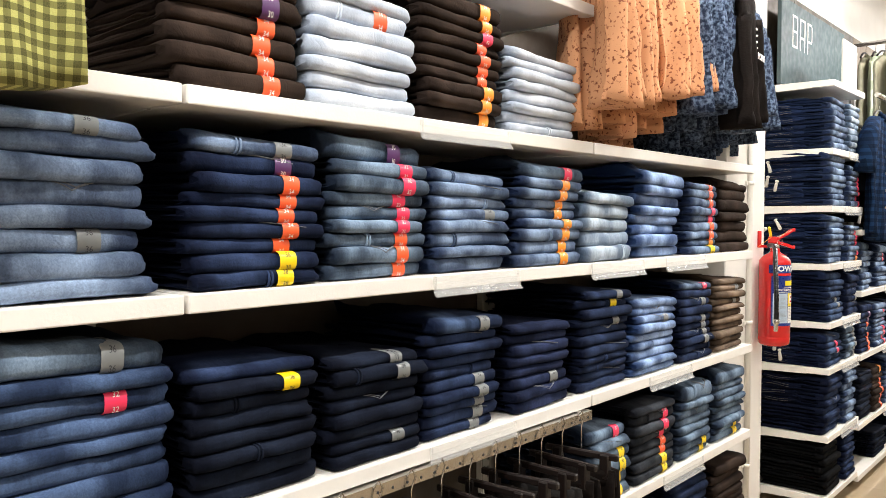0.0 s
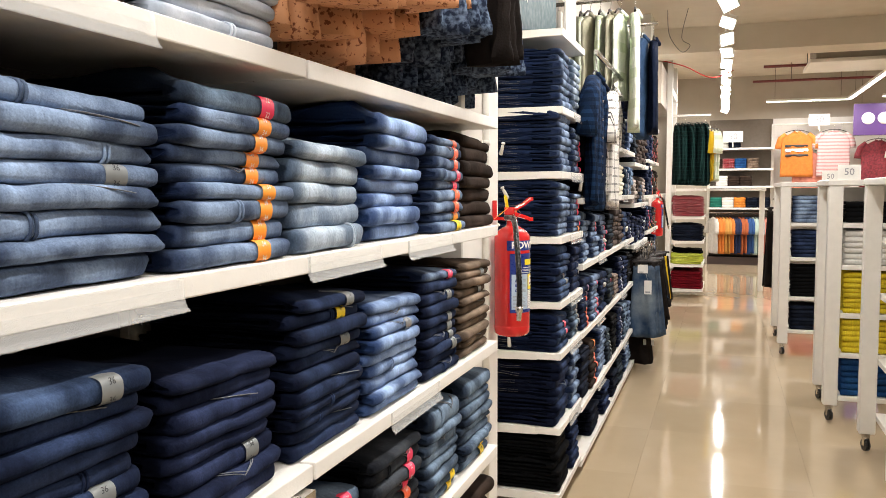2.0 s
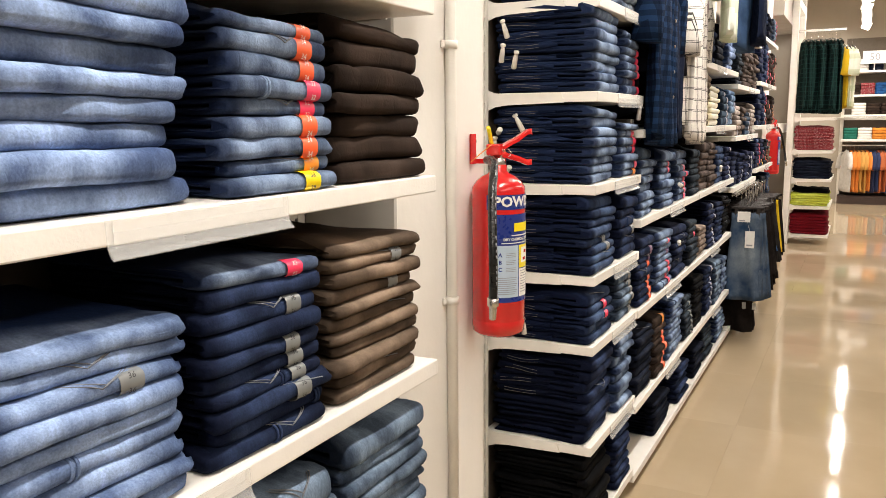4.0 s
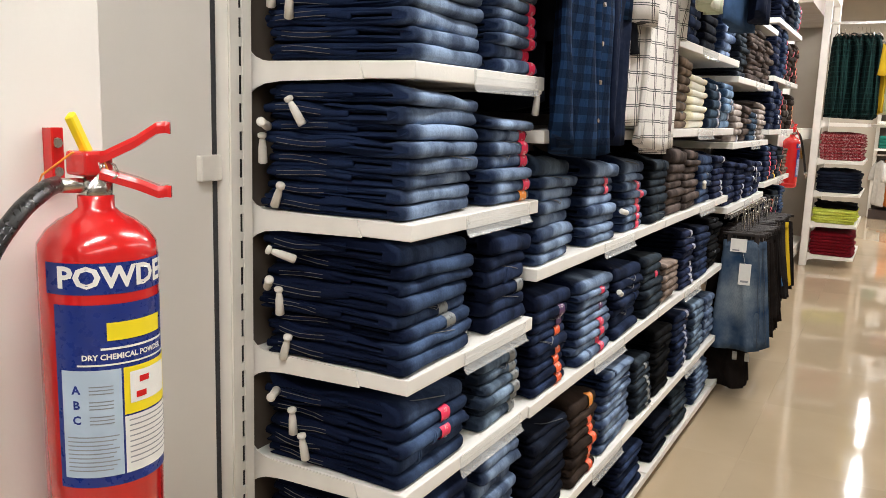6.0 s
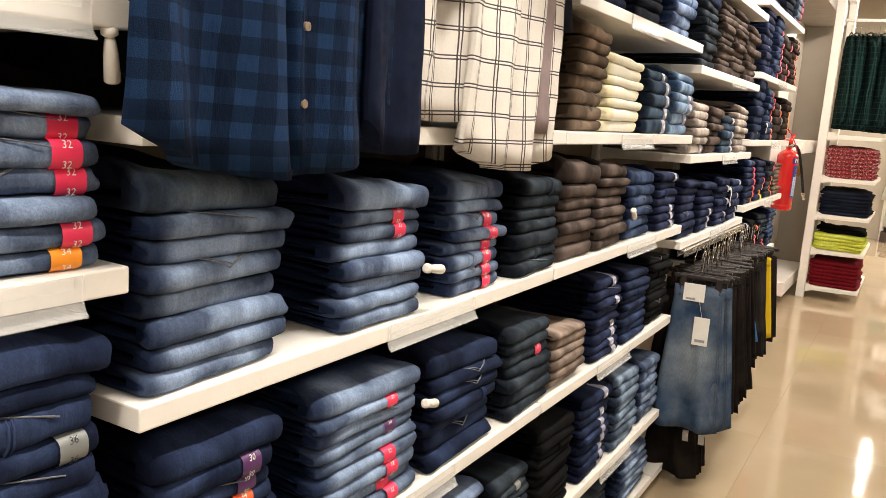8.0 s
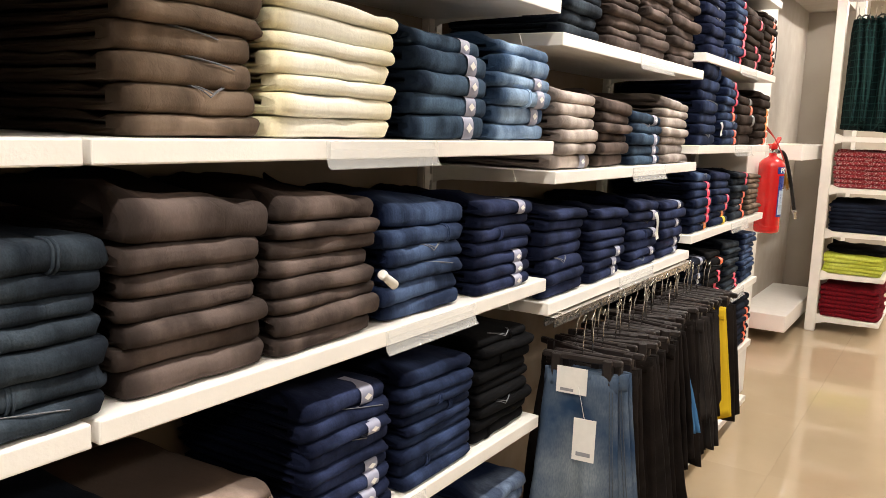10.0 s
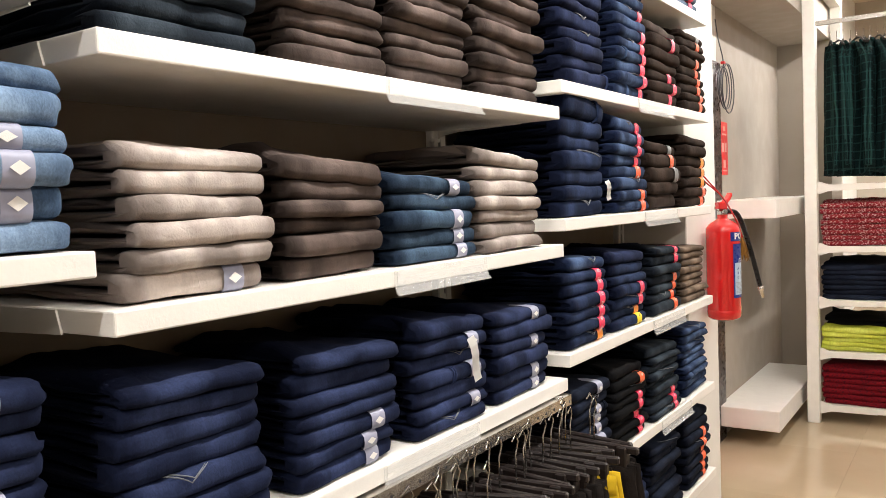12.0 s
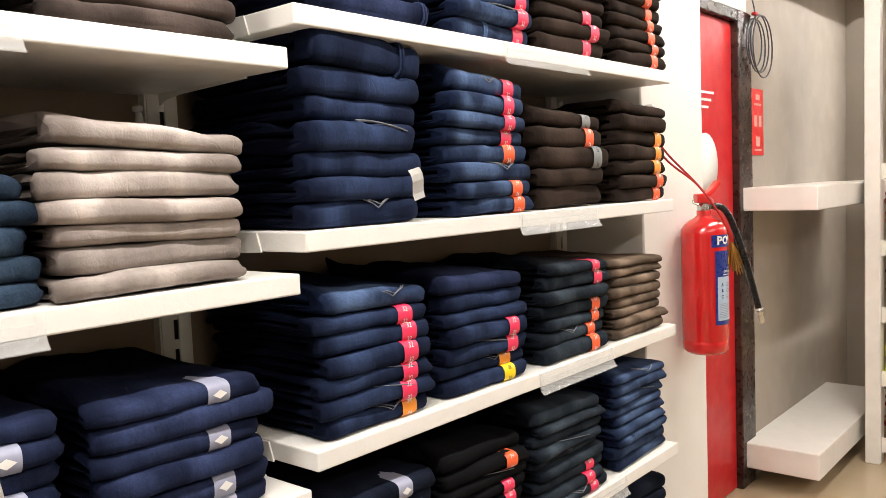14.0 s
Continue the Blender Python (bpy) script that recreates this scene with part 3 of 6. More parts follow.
def fold_mesh(colour, variant, kind):
    key = (colour, variant, kind)
    if key not in FOLD_MESHES:
        me = bpy.data.meshes.new(kind)
        me.from_pydata(FOLDS[variant][0], [], FOLDS[variant][1])
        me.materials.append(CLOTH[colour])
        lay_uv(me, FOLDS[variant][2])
        me.polygons.foreach_set("use_smooth", [True] * (len(me.polygons) - 2) + [False, False])
        FOLD_MESHES[key] = me
    return FOLD_MESHES[key]


TAG_MESHES = {}


def tag_mesh(kind):
    """A sticker bent round the front fold."""
    if kind not in TAG_MESHES:
        prof = [(-0.062, HIGH + 0.0024)] + [nose(1.5 - 3.0 * i / 10, 0.0024) for i in range(11)] + [(-0.062, -0.0016)]
        bm = bmesh.new()
        rows = []
        for y in (-0.017, -0.006, 0.006, 0.017):
            row = []
            for x, z in prof:
                row.append(bm.verts.new((x, y, z)))
            rows.append(row)
        for a, b in zip(rows, rows[1:]):
            for i in range(len(prof) - 1):
                bm.faces.new((a[i], b[i], b[i + 1], a[i + 1])).smooth = True
        TAG_MESHES[kind] = mesh_of("size_sticker", bm, TAGS[kind])
    return TAG_MESHES[kind]


NUMBER_MESHES = {}


def number_mesh(text, material):
    key = (text, material.name)
    if key not in NUMBER_MESHES:
        me = lettering(text, 0.0115, 0.0).copy()
        me.materials.clear()
        me.materials.append(material)
        NUMBER_MESHES[key] = me
    return NUMBER_MESHES[key]


def diamond_mesh():
    bm = bmesh.new()
    bm.faces.new([bm.verts.new(v) for v in ((0.011, 0, 0), (0, 0.006, 0), (-0.011, 0, 0), (0, -0.006, 0))])
    return mesh_of("diamond_print", bm, CARD)


DIAMOND = diamond_mesh()
STITCH = painted("pale_stitching", (0.17, 0.18, 0.2), 0.8, 0.3, 200.0, bump=0)


def pocket_mesh():
    """The V of a back pocket's double stitching, on the front fold."""
    bm = bmesh.new()

    def on(y, a):
        x, z = nose(min(a, 1.5), 0.0022)
        return (x - max(0.0, a - 1.5) * 0.1, y, z)

    for d in (0.0, 1.0):
        left = [on(-0.056 + 0.006 * d + 0.056 * k / 8, 1.9 - (1.75 - 0.22 * d) * k / 8) for k in range(9)]
        right = [on(0.006 * d + (0.05 - 0.012 * d) * k / 8, 0.15 + 0.22 * d + (1.3 - 0.22 * d) * k / 8) for k in range(9)]
        tube(bm, left + right[1:], 0.0009, 4, False)
    return mesh_of("pocket_stitching", bm, STITCH)


def arc_mesh():
    """A swept double arc of pocket stitching over the front fold."""
    bm = bmesh.new()
    for d in (0.0, 1.0):
        pts = []
        for k in range(13):
            a = 2.1 - 1.75 * (k / 12) ** 0.7
            x, z = nose(min(a, 1.5), 0.0022)
            pts.append((x - max(0.0, a - 1.5) * 0.11, -0.07 + 0.007 * d + 0.125 * k / 12, z - 0.0012 * d))
        tube(bm, pts, 0.0009, 4, False)
    return mesh_of("pocket_stitching", bm, STITCH)


SEAMS = {}


def seam_mesh(colour):
    """A felled side seam that runs over the front fold: a raised double ridge of the same cloth."""
    if colour not in SEAMS:
        bm = bmesh.new()
        for d in (-0.0035, 0.0035):
            line = [(-0.15 + 0.029 * k, HIGH + 0.0006) for k in range(4)] + [nose(1.5 - 3.0 * k / 8, 0.0008) for k in range(9)]
            tube(bm, [(x, d + 0.05 * x, z) for x, z in line], 0.0021, 5, False)
        me = mesh_of("side_seam", bm, CLOTH[colour])
        lay_uv(me, [(-0.02, 0.0)] * len(me.vertices))
        SEAMS[colour] = me
    return SEAMS[colour]


POCKETS = (pocket_mesh(), arc_mesh())
SIZES = {"or": "34", "am": "34", "pk": "32", "pu": "30", "ye": "38", "wh": "36"}
rnd = random.Random(11)
PLAIN = ("cream", "taupe", "brown", "dkbrown", "tan", "khaki")
BULK = []


def garment(colour, w, h, at, tag=None, tag_y=0.04, pocket=False, kind="folded_jeans", what="jeans", deep=1.0, group="stacked folded jeans", loose=False):
    if kind == "folded_jeans" and colour in PLAIN:
        kind, what, group = "folded_trousers", "trousers", "stacked folded trousers"
    if kind == "folded_jeans" and not 0.5 < at.translation.z < 1.93:
        BULK.append((rnd.randrange(6), colour, at @ Matrix.Diagonal((deep, w / WIDE, h / HIGH, 1)), tag, tag_y * WIDE / w))
        return None
    ob = new(kind, fold_mesh(colour, 6 + rnd.randrange(3) if loose else rnd.randrange(6), kind))
    ob.matrix_basis = at @ Matrix.Diagonal((deep, w / WIDE, h * 1.07 / HIGH, 1))
    extra = f" with {TAG_WORDS[tag]} size sticker" if tag else " on a shelf"
    tagged(ob, f"folded {DYES[colour][3]} {what}{extra}, stacked", what, group)
    if tag:
        st = part("size_sticker", tag_mesh(tag), None, ob, f"{TAG_WORDS[tag]} size sticker", at=Matrix.Translation((0, tag_y * WIDE / w, 0)) @ Matrix.Diagonal((1, WIDE / w, 1, 1)))
        front = Matrix.Translation((0.0042, 0, HIGH / 2)) @ Matrix(((0, 0, 1, 0), (1, 0, 0, 0), (0, 1, 0, 0), (0, 0, 0, 1)))
        if tag == "ar":
            part("diamond_print", DIAMOND, None, st, "white diamond print", at=front)
        else:
            for a in (-0.5, 0.5):
                x, z = nose(a, 0.003)
                lift = Matrix.Translation((x, 0, z)) @ Matrix.Rotation(-a * abs(a) * 1.2, 4, "Y")
                part("size_number", number_mesh(SIZES[tag], CARD if tag in ("or", "am", "pk", "pu") else INK), None, st, at=lift @ Matrix(((0, 0, 1, 0), (1, 0, 0, 0), (0, 1, 0, 0), (0, 0, 0, 1))))
    if pocket:
        part("pocket_stitching", rnd.choice(POCKETS), None, ob, "pale double pocket stitching", at=Matrix.Translation((0, rnd.uniform(-0.03, 0.03), 0)))
    if kind == "folded_jeans" and rnd.random() < 0.12:
        part("side_seam", seam_mesh(colour), None, ob, at=Matrix.Translation((0, rnd.uniform(-0.08, 0.1), 0)))
    return ob


def stack(z, y, w, n, h, colour, tags="", top=None, tag_y=0.045, front=-1.079, kind="folded_jeans", what="jeans", deep=1.0, messy=1.0):
    """n garments from z up to a height of h. tags: sticker kinds from the top down, '-' for none, the last one repeating."""
    kinds, made = tags.split() or ["-"], []
    each = h / n
    zz = z + 0.001
    for i in range(n):
        from_top = n - 1 - i
        tag = kinds[min(from_top, len(kinds) - 1)]
        hh = each * rnd.uniform(0.84, 1.16) if i < n - 1 else max(0.8 * each, z + h - zz)
        sag = 0.0 if i == 0 else rnd.uniform(-0.9, 0.9) * messy
        sag -= 3.2 * i / max(1, n - 1) * min(messy, 1.4)
        m = pose(front + rnd.uniform(-0.013, 0.006) * messy, y + w / 2 + rnd.uniform(-0.009, 0.009) * messy, zz, sag * 0.6, rnd.uniform(-0.5, 0.8) * messy, rnd.uniform(-2.2, 2.2) * messy)
        colr = top if top and i == n - 1 else colour
        made.append(garment(colr, w * rnd.uniform(0.94, 1.03), hh, m, None if tag == "-" else tag, tag_y + rnd.uniform(-0.006, 0.006), pocket=tag != "ar" and rnd.random() < 0.24 and colour not in ("cream", "taupe", "brown", "dkbrown"), kind=kind, what=what, deep=deep, loose=i == n - 1))
        zz += hh
    return made




THREAD = painted("beige_stitching", (0.2, 0.18, 0.155), 0.8, 0.3, 200.0, bump=0)


def waistband(ob, k):
    """The rolled waistband and belt loop that show on the open side of a folded pair."""
    if ob is None:
        return
    bm = bmesh.new()
    pts = [(-0.312 + 0.027 * i, -WIDE / 2 + 0.006 + 0.004 * math.sin(i * 1.3 + k), HIGH * 0.56 + 0.0035 * math.sin(i * 0.8 + 2.1 * k)) for i in range(8)]
    tube(bm, pts, [0.007, 0.008, 0.0085, 0.008, 0.0085, 0.008, 0.0075, 0.0065], 8)
    band = part("waistband", bm, ob.data.materials[0], ob, "rolled waistband edge", smooth=True)
    lay_uv(band.data, [(-0.3, 0.12)] * len(band.data.vertices))
    bm = bmesh.new()
    for dz in (-0.004, 0.004):
        tube(bm, [(x, y - 0.0078, z + dz) for x, y, z in pts[1:6]], 0.0006, 4, False)
    part("waistband_stitching", bm, THREAD, band, "beige seam stitching")


# first run, before the column
stack(1.61, 0.945, 0.255, 9, 0.28, "dkbrown", "ye ye ye pu pu or or or or")
stack(1.61, 1.21, 0.265, 7, 0.215, "ice", "- or -")
stack(1.61, 1.50, 0.27, 10, 0.265, "dkbrown", "am am pk or or or or am", tag_y=0.06)
stack(1.61, 1.80, 0.29, 8, 0.19, "ice")
stack(1.298, 0.64, 0.27, 8, 0.25, "mid", "wh - - - - wh -")
stack(1.298, 0.978, 0.265, 9, 0.24, "navy", "wh pu or or or or or ye", top="mid")
stack(1.298, 1.255, 0.26, 9, 0.255, "grey", "pu pk pk pk pk pk or")
stack(1.298, 1.535, 0.262, 8, 0.21, "mid", "- - - wh - -")
stack(1.298, 1.83, 0.275, 9, 0.24, "mid", "pk am am am am am", top="grey")
stack(1.298, 2.13, 0.262, 5, 0.175, "light")
stack(1.298, 2.44, 0.28, 8, 0.25, "blue", "", messy=1.8)
stack(1.298, 2.785, 0.225, 9, 0.23, "mid", "or or or pk pk or or am ye", top="mid")
stack(1.298, 3.035, 0.265, 7, 0.24, "dkbrown", messy=1.5)
stack(0.953, 0.66, 0.28, 9, 0.28, "denim", "wh - pk -", top="grey")
stack(0.953, 0.975, 0.25, 8, 0.215, "dark", "- ye -", top="navy")
stack(0.953, 1.257, 0.245, 8, 0.2, "dark", "wh wh - - - - wh -")
stack(0.953, 1.515, 0.25, 10, 0.245, "navy", "wh - - - - wh wh", top="denim")
stack(0.953, 1.81, 0.255, 8, 0.205, "indigo", "- - - - - wh -")
stack(0.953, 2.12, 0.262, 11, 0.265, "navy", "wh ye - wh -")
stack(0.953, 2.415, 0.275, 9, 0.22, "blue", "- - wh -")
stack(0.953, 2.73, 0.245, 10, 0.25, "navy", "pk - wh - wh wh wh wh -", top="mid")
stack(0.953, 3.0, 0.275, 11, 0.25, "khaki", "- wh - wh - -")
stack(0.635, 2.16, 0.235, 6, 0.2, "grey", "pk - ye ye ye")
stack(0.635, 2.42, 0.27, 8, 0.22, "dkgrey", "- pk pk pk or or ye")
stack(0.635, 2.73, 0.25, 8, 0.235, "grey", "- - - - - - ye")
stack(0.635, 3.02, 0.27, 9, 0.24, "grey", "- - - - - - - ye")
stack(0.33, 2.7, 0.27, 8, 0.22, "navy")
stack(0.33, 3.02, 0.28, 7, 0.22, "dkbrown")
stack(0.11, 2.3, 0.28, 6, 0.16, "dark")
# short bay after the column: the near stack shows its side
for z, n1, h1, n2, h2, c1, c2, t2 in (
    (1.745, 8, 0.235, 8, 0.24, "mid", "light", ""), (1.478, 8, 0.235, 8, 0.2, "mid", "mid", "- - pk pk pk pk"),
    (1.206, 8, 0.218, 7, 0.175, "mid", "mid", "- pk pk pk - pk am"), (0.932, 8, 0.225, 6, 0.2, "denim", "navy", "- - - wh -"),
    (0.716, 5, 0.145, 6, 0.15, "denim", "grey", "wh"), (0.395, 8, 0.26, 8, 0.25, "navy", "mid", ""), (0.11, 7, 0.23, 8, 0.22, "black", "navy", ""),
):
    near = stack(z, 4.33, 0.262, n1, h1, c1, "- - - - wh wh -" if z == 0.932 else ("- pk pk -" if z == 0.716 else ""), tag_y=0.02)
    for k, ob in enumerate(near):
        waistband(ob, k)
    stack(z, 4.66, 0.2, n2, h2, c2, t2, tag_y=0.055)
# long run, first half
stack(1.042, 4.915, 0.24, 8, 0.245, "mid", top="grey")
stack(1.042, 5.275, 0.232, 8, 0.222, "mid", "- pk pk -", tag_y=0.03)
stack(1.042, 5.605, 0.213, 8, 0.215, "mid", "- - pk pk pk pk pk", tag_y=0.035)
stack(1.042, 5.885, 0.225, 7, 0.21, "dkgreen")
stack(1.042, 6.13, 0.232, 7, 0.236, "brown")
stack(1.042, 6.38, 0.245, 8, 0.228, "brown")
stack(1.042, 6.655, 0.25, 6, 0.2, "denim")
stack(1.042, 6.965, 0.245, 7, 0.19, "indigo", "ar - - - ar ar")
stack(0.708, 4.93, 0.215, 9, 0.25, "navy", "- pu pu or - or or or", top="navy")
stack(0.708, 5.235, 0.295, 9, 0.232, "mid", "- pk - pu - pk pk")
stack(0.708, 5.57, 0.28, 7, 0.215, "navy")
stack(0.708, 5.895, 0.245, 7, 0.205, "dkgreen", "- - pk -")
stack(0.708, 6.155, 0.24, 6, 0.15, "tan")
stack(0.708, 6.46, 0.225, 9, 0.235, "indigo", "ar - ar - - ar")
stack(0.708, 6.72, 0.25, 9, 0.22, "navy")
stack(0.708, 7.0, 0.24, 9, 0.23, "black")
stack(0.345, 4.95, 0.26, 9, 0.25, "dark")
stack(0.345, 5.25, 0.22, 8, 0.24, "dkbrown", "am - or")
stack(0.345, 5.52, 0.3, 10, 0.255, "mid")
stack(0.345, 5.89, 0.22, 8, 0.2, "dkgreen", "- wh - wh")
stack(0.345, 6.15, 0.23, 10, 0.25, "black")
stack(0.345, 6.45, 0.24, 9, 0.25, "navy", "ar - ar")
stack(0.345, 6.74, 0.25, 8, 0.24, "grey")
stack(0.345, 7.03, 0.23, 7, 0.22, "mid")
stack(0.075, 5.3, 0.3, 6, 0.14, "dark")
stack(0.075, 5.75, 0.28, 7, 0.16, "navy")
stack(0.075, 6.18, 0.27, 6, 0.14, "dark")
stack(0.075, 6.5, 0.27, 7, 0.17, "dkgreen")
stack(0.075, 6.92, 0.3, 8, 0.17, "mid")
# long run, second half, over the check shirts' end
stack(1.362, 6.14, 0.22, 8, 0.25, "khaki")
stack(1.362, 6.385, 0.285, 7, 0.2, "cream")
stack(1.362, 6.715, 0.25, 5, 0.185, "teal", "ar", tag_y=0.05)
stack(1.362, 7.02, 0.235, 6, 0.2, "sky", "- - ar ar ar -", tag_y=0.05)
stack(1.675, 6.2, 0.25, 6, 0.2, "navy")
stack(1.675, 6.55, 0.25, 6, 0.2, "dark")
stack(1.675, 6.9, 0.25, 6, 0.2, "blue")
# the bay over the hanging trousers
stack(1.608, 7.31, 0.24, 9, 0.26, "dkgreen", top="navy")
stack(1.608, 7.6, 0.23, 10, 0.26, "brown")
stack(1.608, 7.845, 0.255, 10, 0.26, "brown")
stack(1.608, 8.13, 0.27, 8, 0.23, "brown")
stack(1.292, 7.32, 0.225, 6, 0.185, "taupe", "- - - - - ar")
stack(1.292, 7.575, 0.232, 6, 0.178, "brown", messy=1.4)
stack(1.292, 7.835, 0.27, 5, 0.15, "teal", "ar - ar", tag_y=0.06)
stack(1.292, 8.125, 0.265, 7, 0.2, "taupe", messy=1.4)
stack(0.978, 7.29, 0.235, 7, 0.21, "indigo")
stack(0.978, 7.582, 0.242, 7, 0.196, "indigo", "- - - - ar ar ar")
stack(0.978, 7.878, 0.24, 7, 0.2, "indigo", "- ar - ar - ar -", tag_y=0.06)
stack(0.978, 8.15, 0.255, 6, 0.185, "indigo", "ar - ar - ar ar", tag_y=0.05)
# the last bay
stack(1.672, 8.53, 0.25, 9, 0.3, "indigo")
stack(1.672, 8.86, 0.24, 10, 0.3, "denim", "- - pk - pk pk", tag_y=0.07)
stack(1.672, 9.12, 0.28, 7, 0.24, "dkbrown", "- pk - - pk pk", top="brown")
stack(1.672, 9.43, 0.26, 9, 0.26, "dkbrown", "wh or - or")
stack(1.35, 8.5, 0.25, 7, 0.29, "navy")
stack(1.35, 8.82, 0.25, 8, 0.255, "denim", "pk pk pk pk or - or or", tag_y=0.055)
stack(1.35, 9.105, 0.275, 5, 0.195, "dkbrown", "wh or wh - -", tag_y=0.06)
stack(1.35, 9.44, 0.25, 7, 0.225, "dkbrown", "- - am am am or", tag_y=0.06)
stack(1.028, 8.505, 0.245, 7, 0.215, "navy", "- pk pk pk pk pk am", top="denim", tag_y=0.055)
stack(1.028, 8.785, 0.252, 7, 0.21, "navy", "- - - pk pk am ye", top="indigo", tag_y=0.055)
stack(1.028, 9.11, 0.265, 7, 0.2, "dkgreen", "pk pk - or or or or", tag_y=0.06)
stack(1.028, 9.4, 0.265, 8, 0.185, "khaki")
stack(0.715, 8.495, 0.25, 8, 0.21, "dark", "ar - ar ar", tag_y=0.04)
stack(0.715, 8.76, 0.26, 8, 0.205, "black", "- or - pk pk pk pk", tag_y=0.06)
stack(0.715, 9.055, 0.28, 9, 0.215, "dkgreen", "- - - - - - pk", tag_y=0.06)
stack(0.715, 9.385, 0.28, 9, 0.225, "denim")
stack(0.4, 8.75, 0.26, 7, 0.2, "navy")
stack(0.4, 9.05, 0.27, 8, 0.22, "dark")
stack(0.4, 9.39, 0.27, 8, 0.24, "dark", "- - or or")
stack(2.01, 8.6, 0.25, 6, 0.2, "navy")
stack(2.01, 9.0, 0.25, 6, 0.2, "dark")
stack(2.01, 9.38, 0.27, 6, 0.2, "grey", "pk pk")


def spare_stock():
    """The stacks near the floor and above the top shelves, joined."""
    verts, faces, mats, slots, flat = [], [], [], {}, []
    for variant, colour, m, tag, ty in BULK:
        start = len(verts)
        verts += [m @ Vector(v) for v in FOLDS[variant][0]]
        flat += FOLDS[variant][2]
        slot = slots.setdefault(colour, len(slots))
        for f in FOLDS[variant][1]:
            faces.append(tuple(start + i for i in f))
            mats.append(slot)
        if tag:
            start, me = len(verts), tag_mesh(tag)
            verts += [m @ (v.co + Vector((0, ty, 0))) for v in me.vertices]
            flat += [v.co[:2] for v in me.vertices]
            slot = slots.setdefault("tag " + tag, len(slots))
            for p in me.polygons:
                faces.append(tuple(start + i for i in p.vertices))
                mats.append(slot)
    me = bpy.data.meshes.new("folded_jeans_stock")
    me.from_pydata(verts, [], faces)
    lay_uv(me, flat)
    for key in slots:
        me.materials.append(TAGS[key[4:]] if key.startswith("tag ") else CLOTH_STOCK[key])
    me.polygons.foreach_set("material_index", mats)
    me.polygons.foreach_set("use_smooth", [True] * len(faces))
    tagged(new("folded_jeans_stock", me), "dark folded jeans stacked on the lowest and highest shelves", "jeans", kind="stuff")
spare_stock()


# ---- fire safety ----
def on_drum(name, r, a0, a1, z0, z1, material, parent, label=""):
    """A label bent round an upright drum of radius r, between two angles in degrees from +x."""
    bm = bmesh.new()
    k = max(2, int(abs(a1 - a0) / 6))
    rows = [[bm.verts.new((r * math.cos(radians(a)), r * math.sin(radians(a)), z)) for a in [a0 + (a1 - a0) * i / k for i in range(k + 1)]] for z in (z0, z1)]
    for i in range(k):
        bm.faces.new((rows[0][i], rows[0][i + 1], rows[1][i + 1], rows[1][i])).smooth = True
    return part(name, bm, material, parent, label)


def drum_word(name, body, size, r, angle, z, material, parent, wide=1.0):
    me = lettering(body, size, 0.0, size * 0.034).copy()
    for v in me.vertices:
        a = radians(angle) + v.co.x * wide / r
        v.co = (r * math.cos(a), r * math.sin(a), z + v.co.y)
    me.materials.clear()
    me.materials.append(material)
    return part(name, me, None, parent)


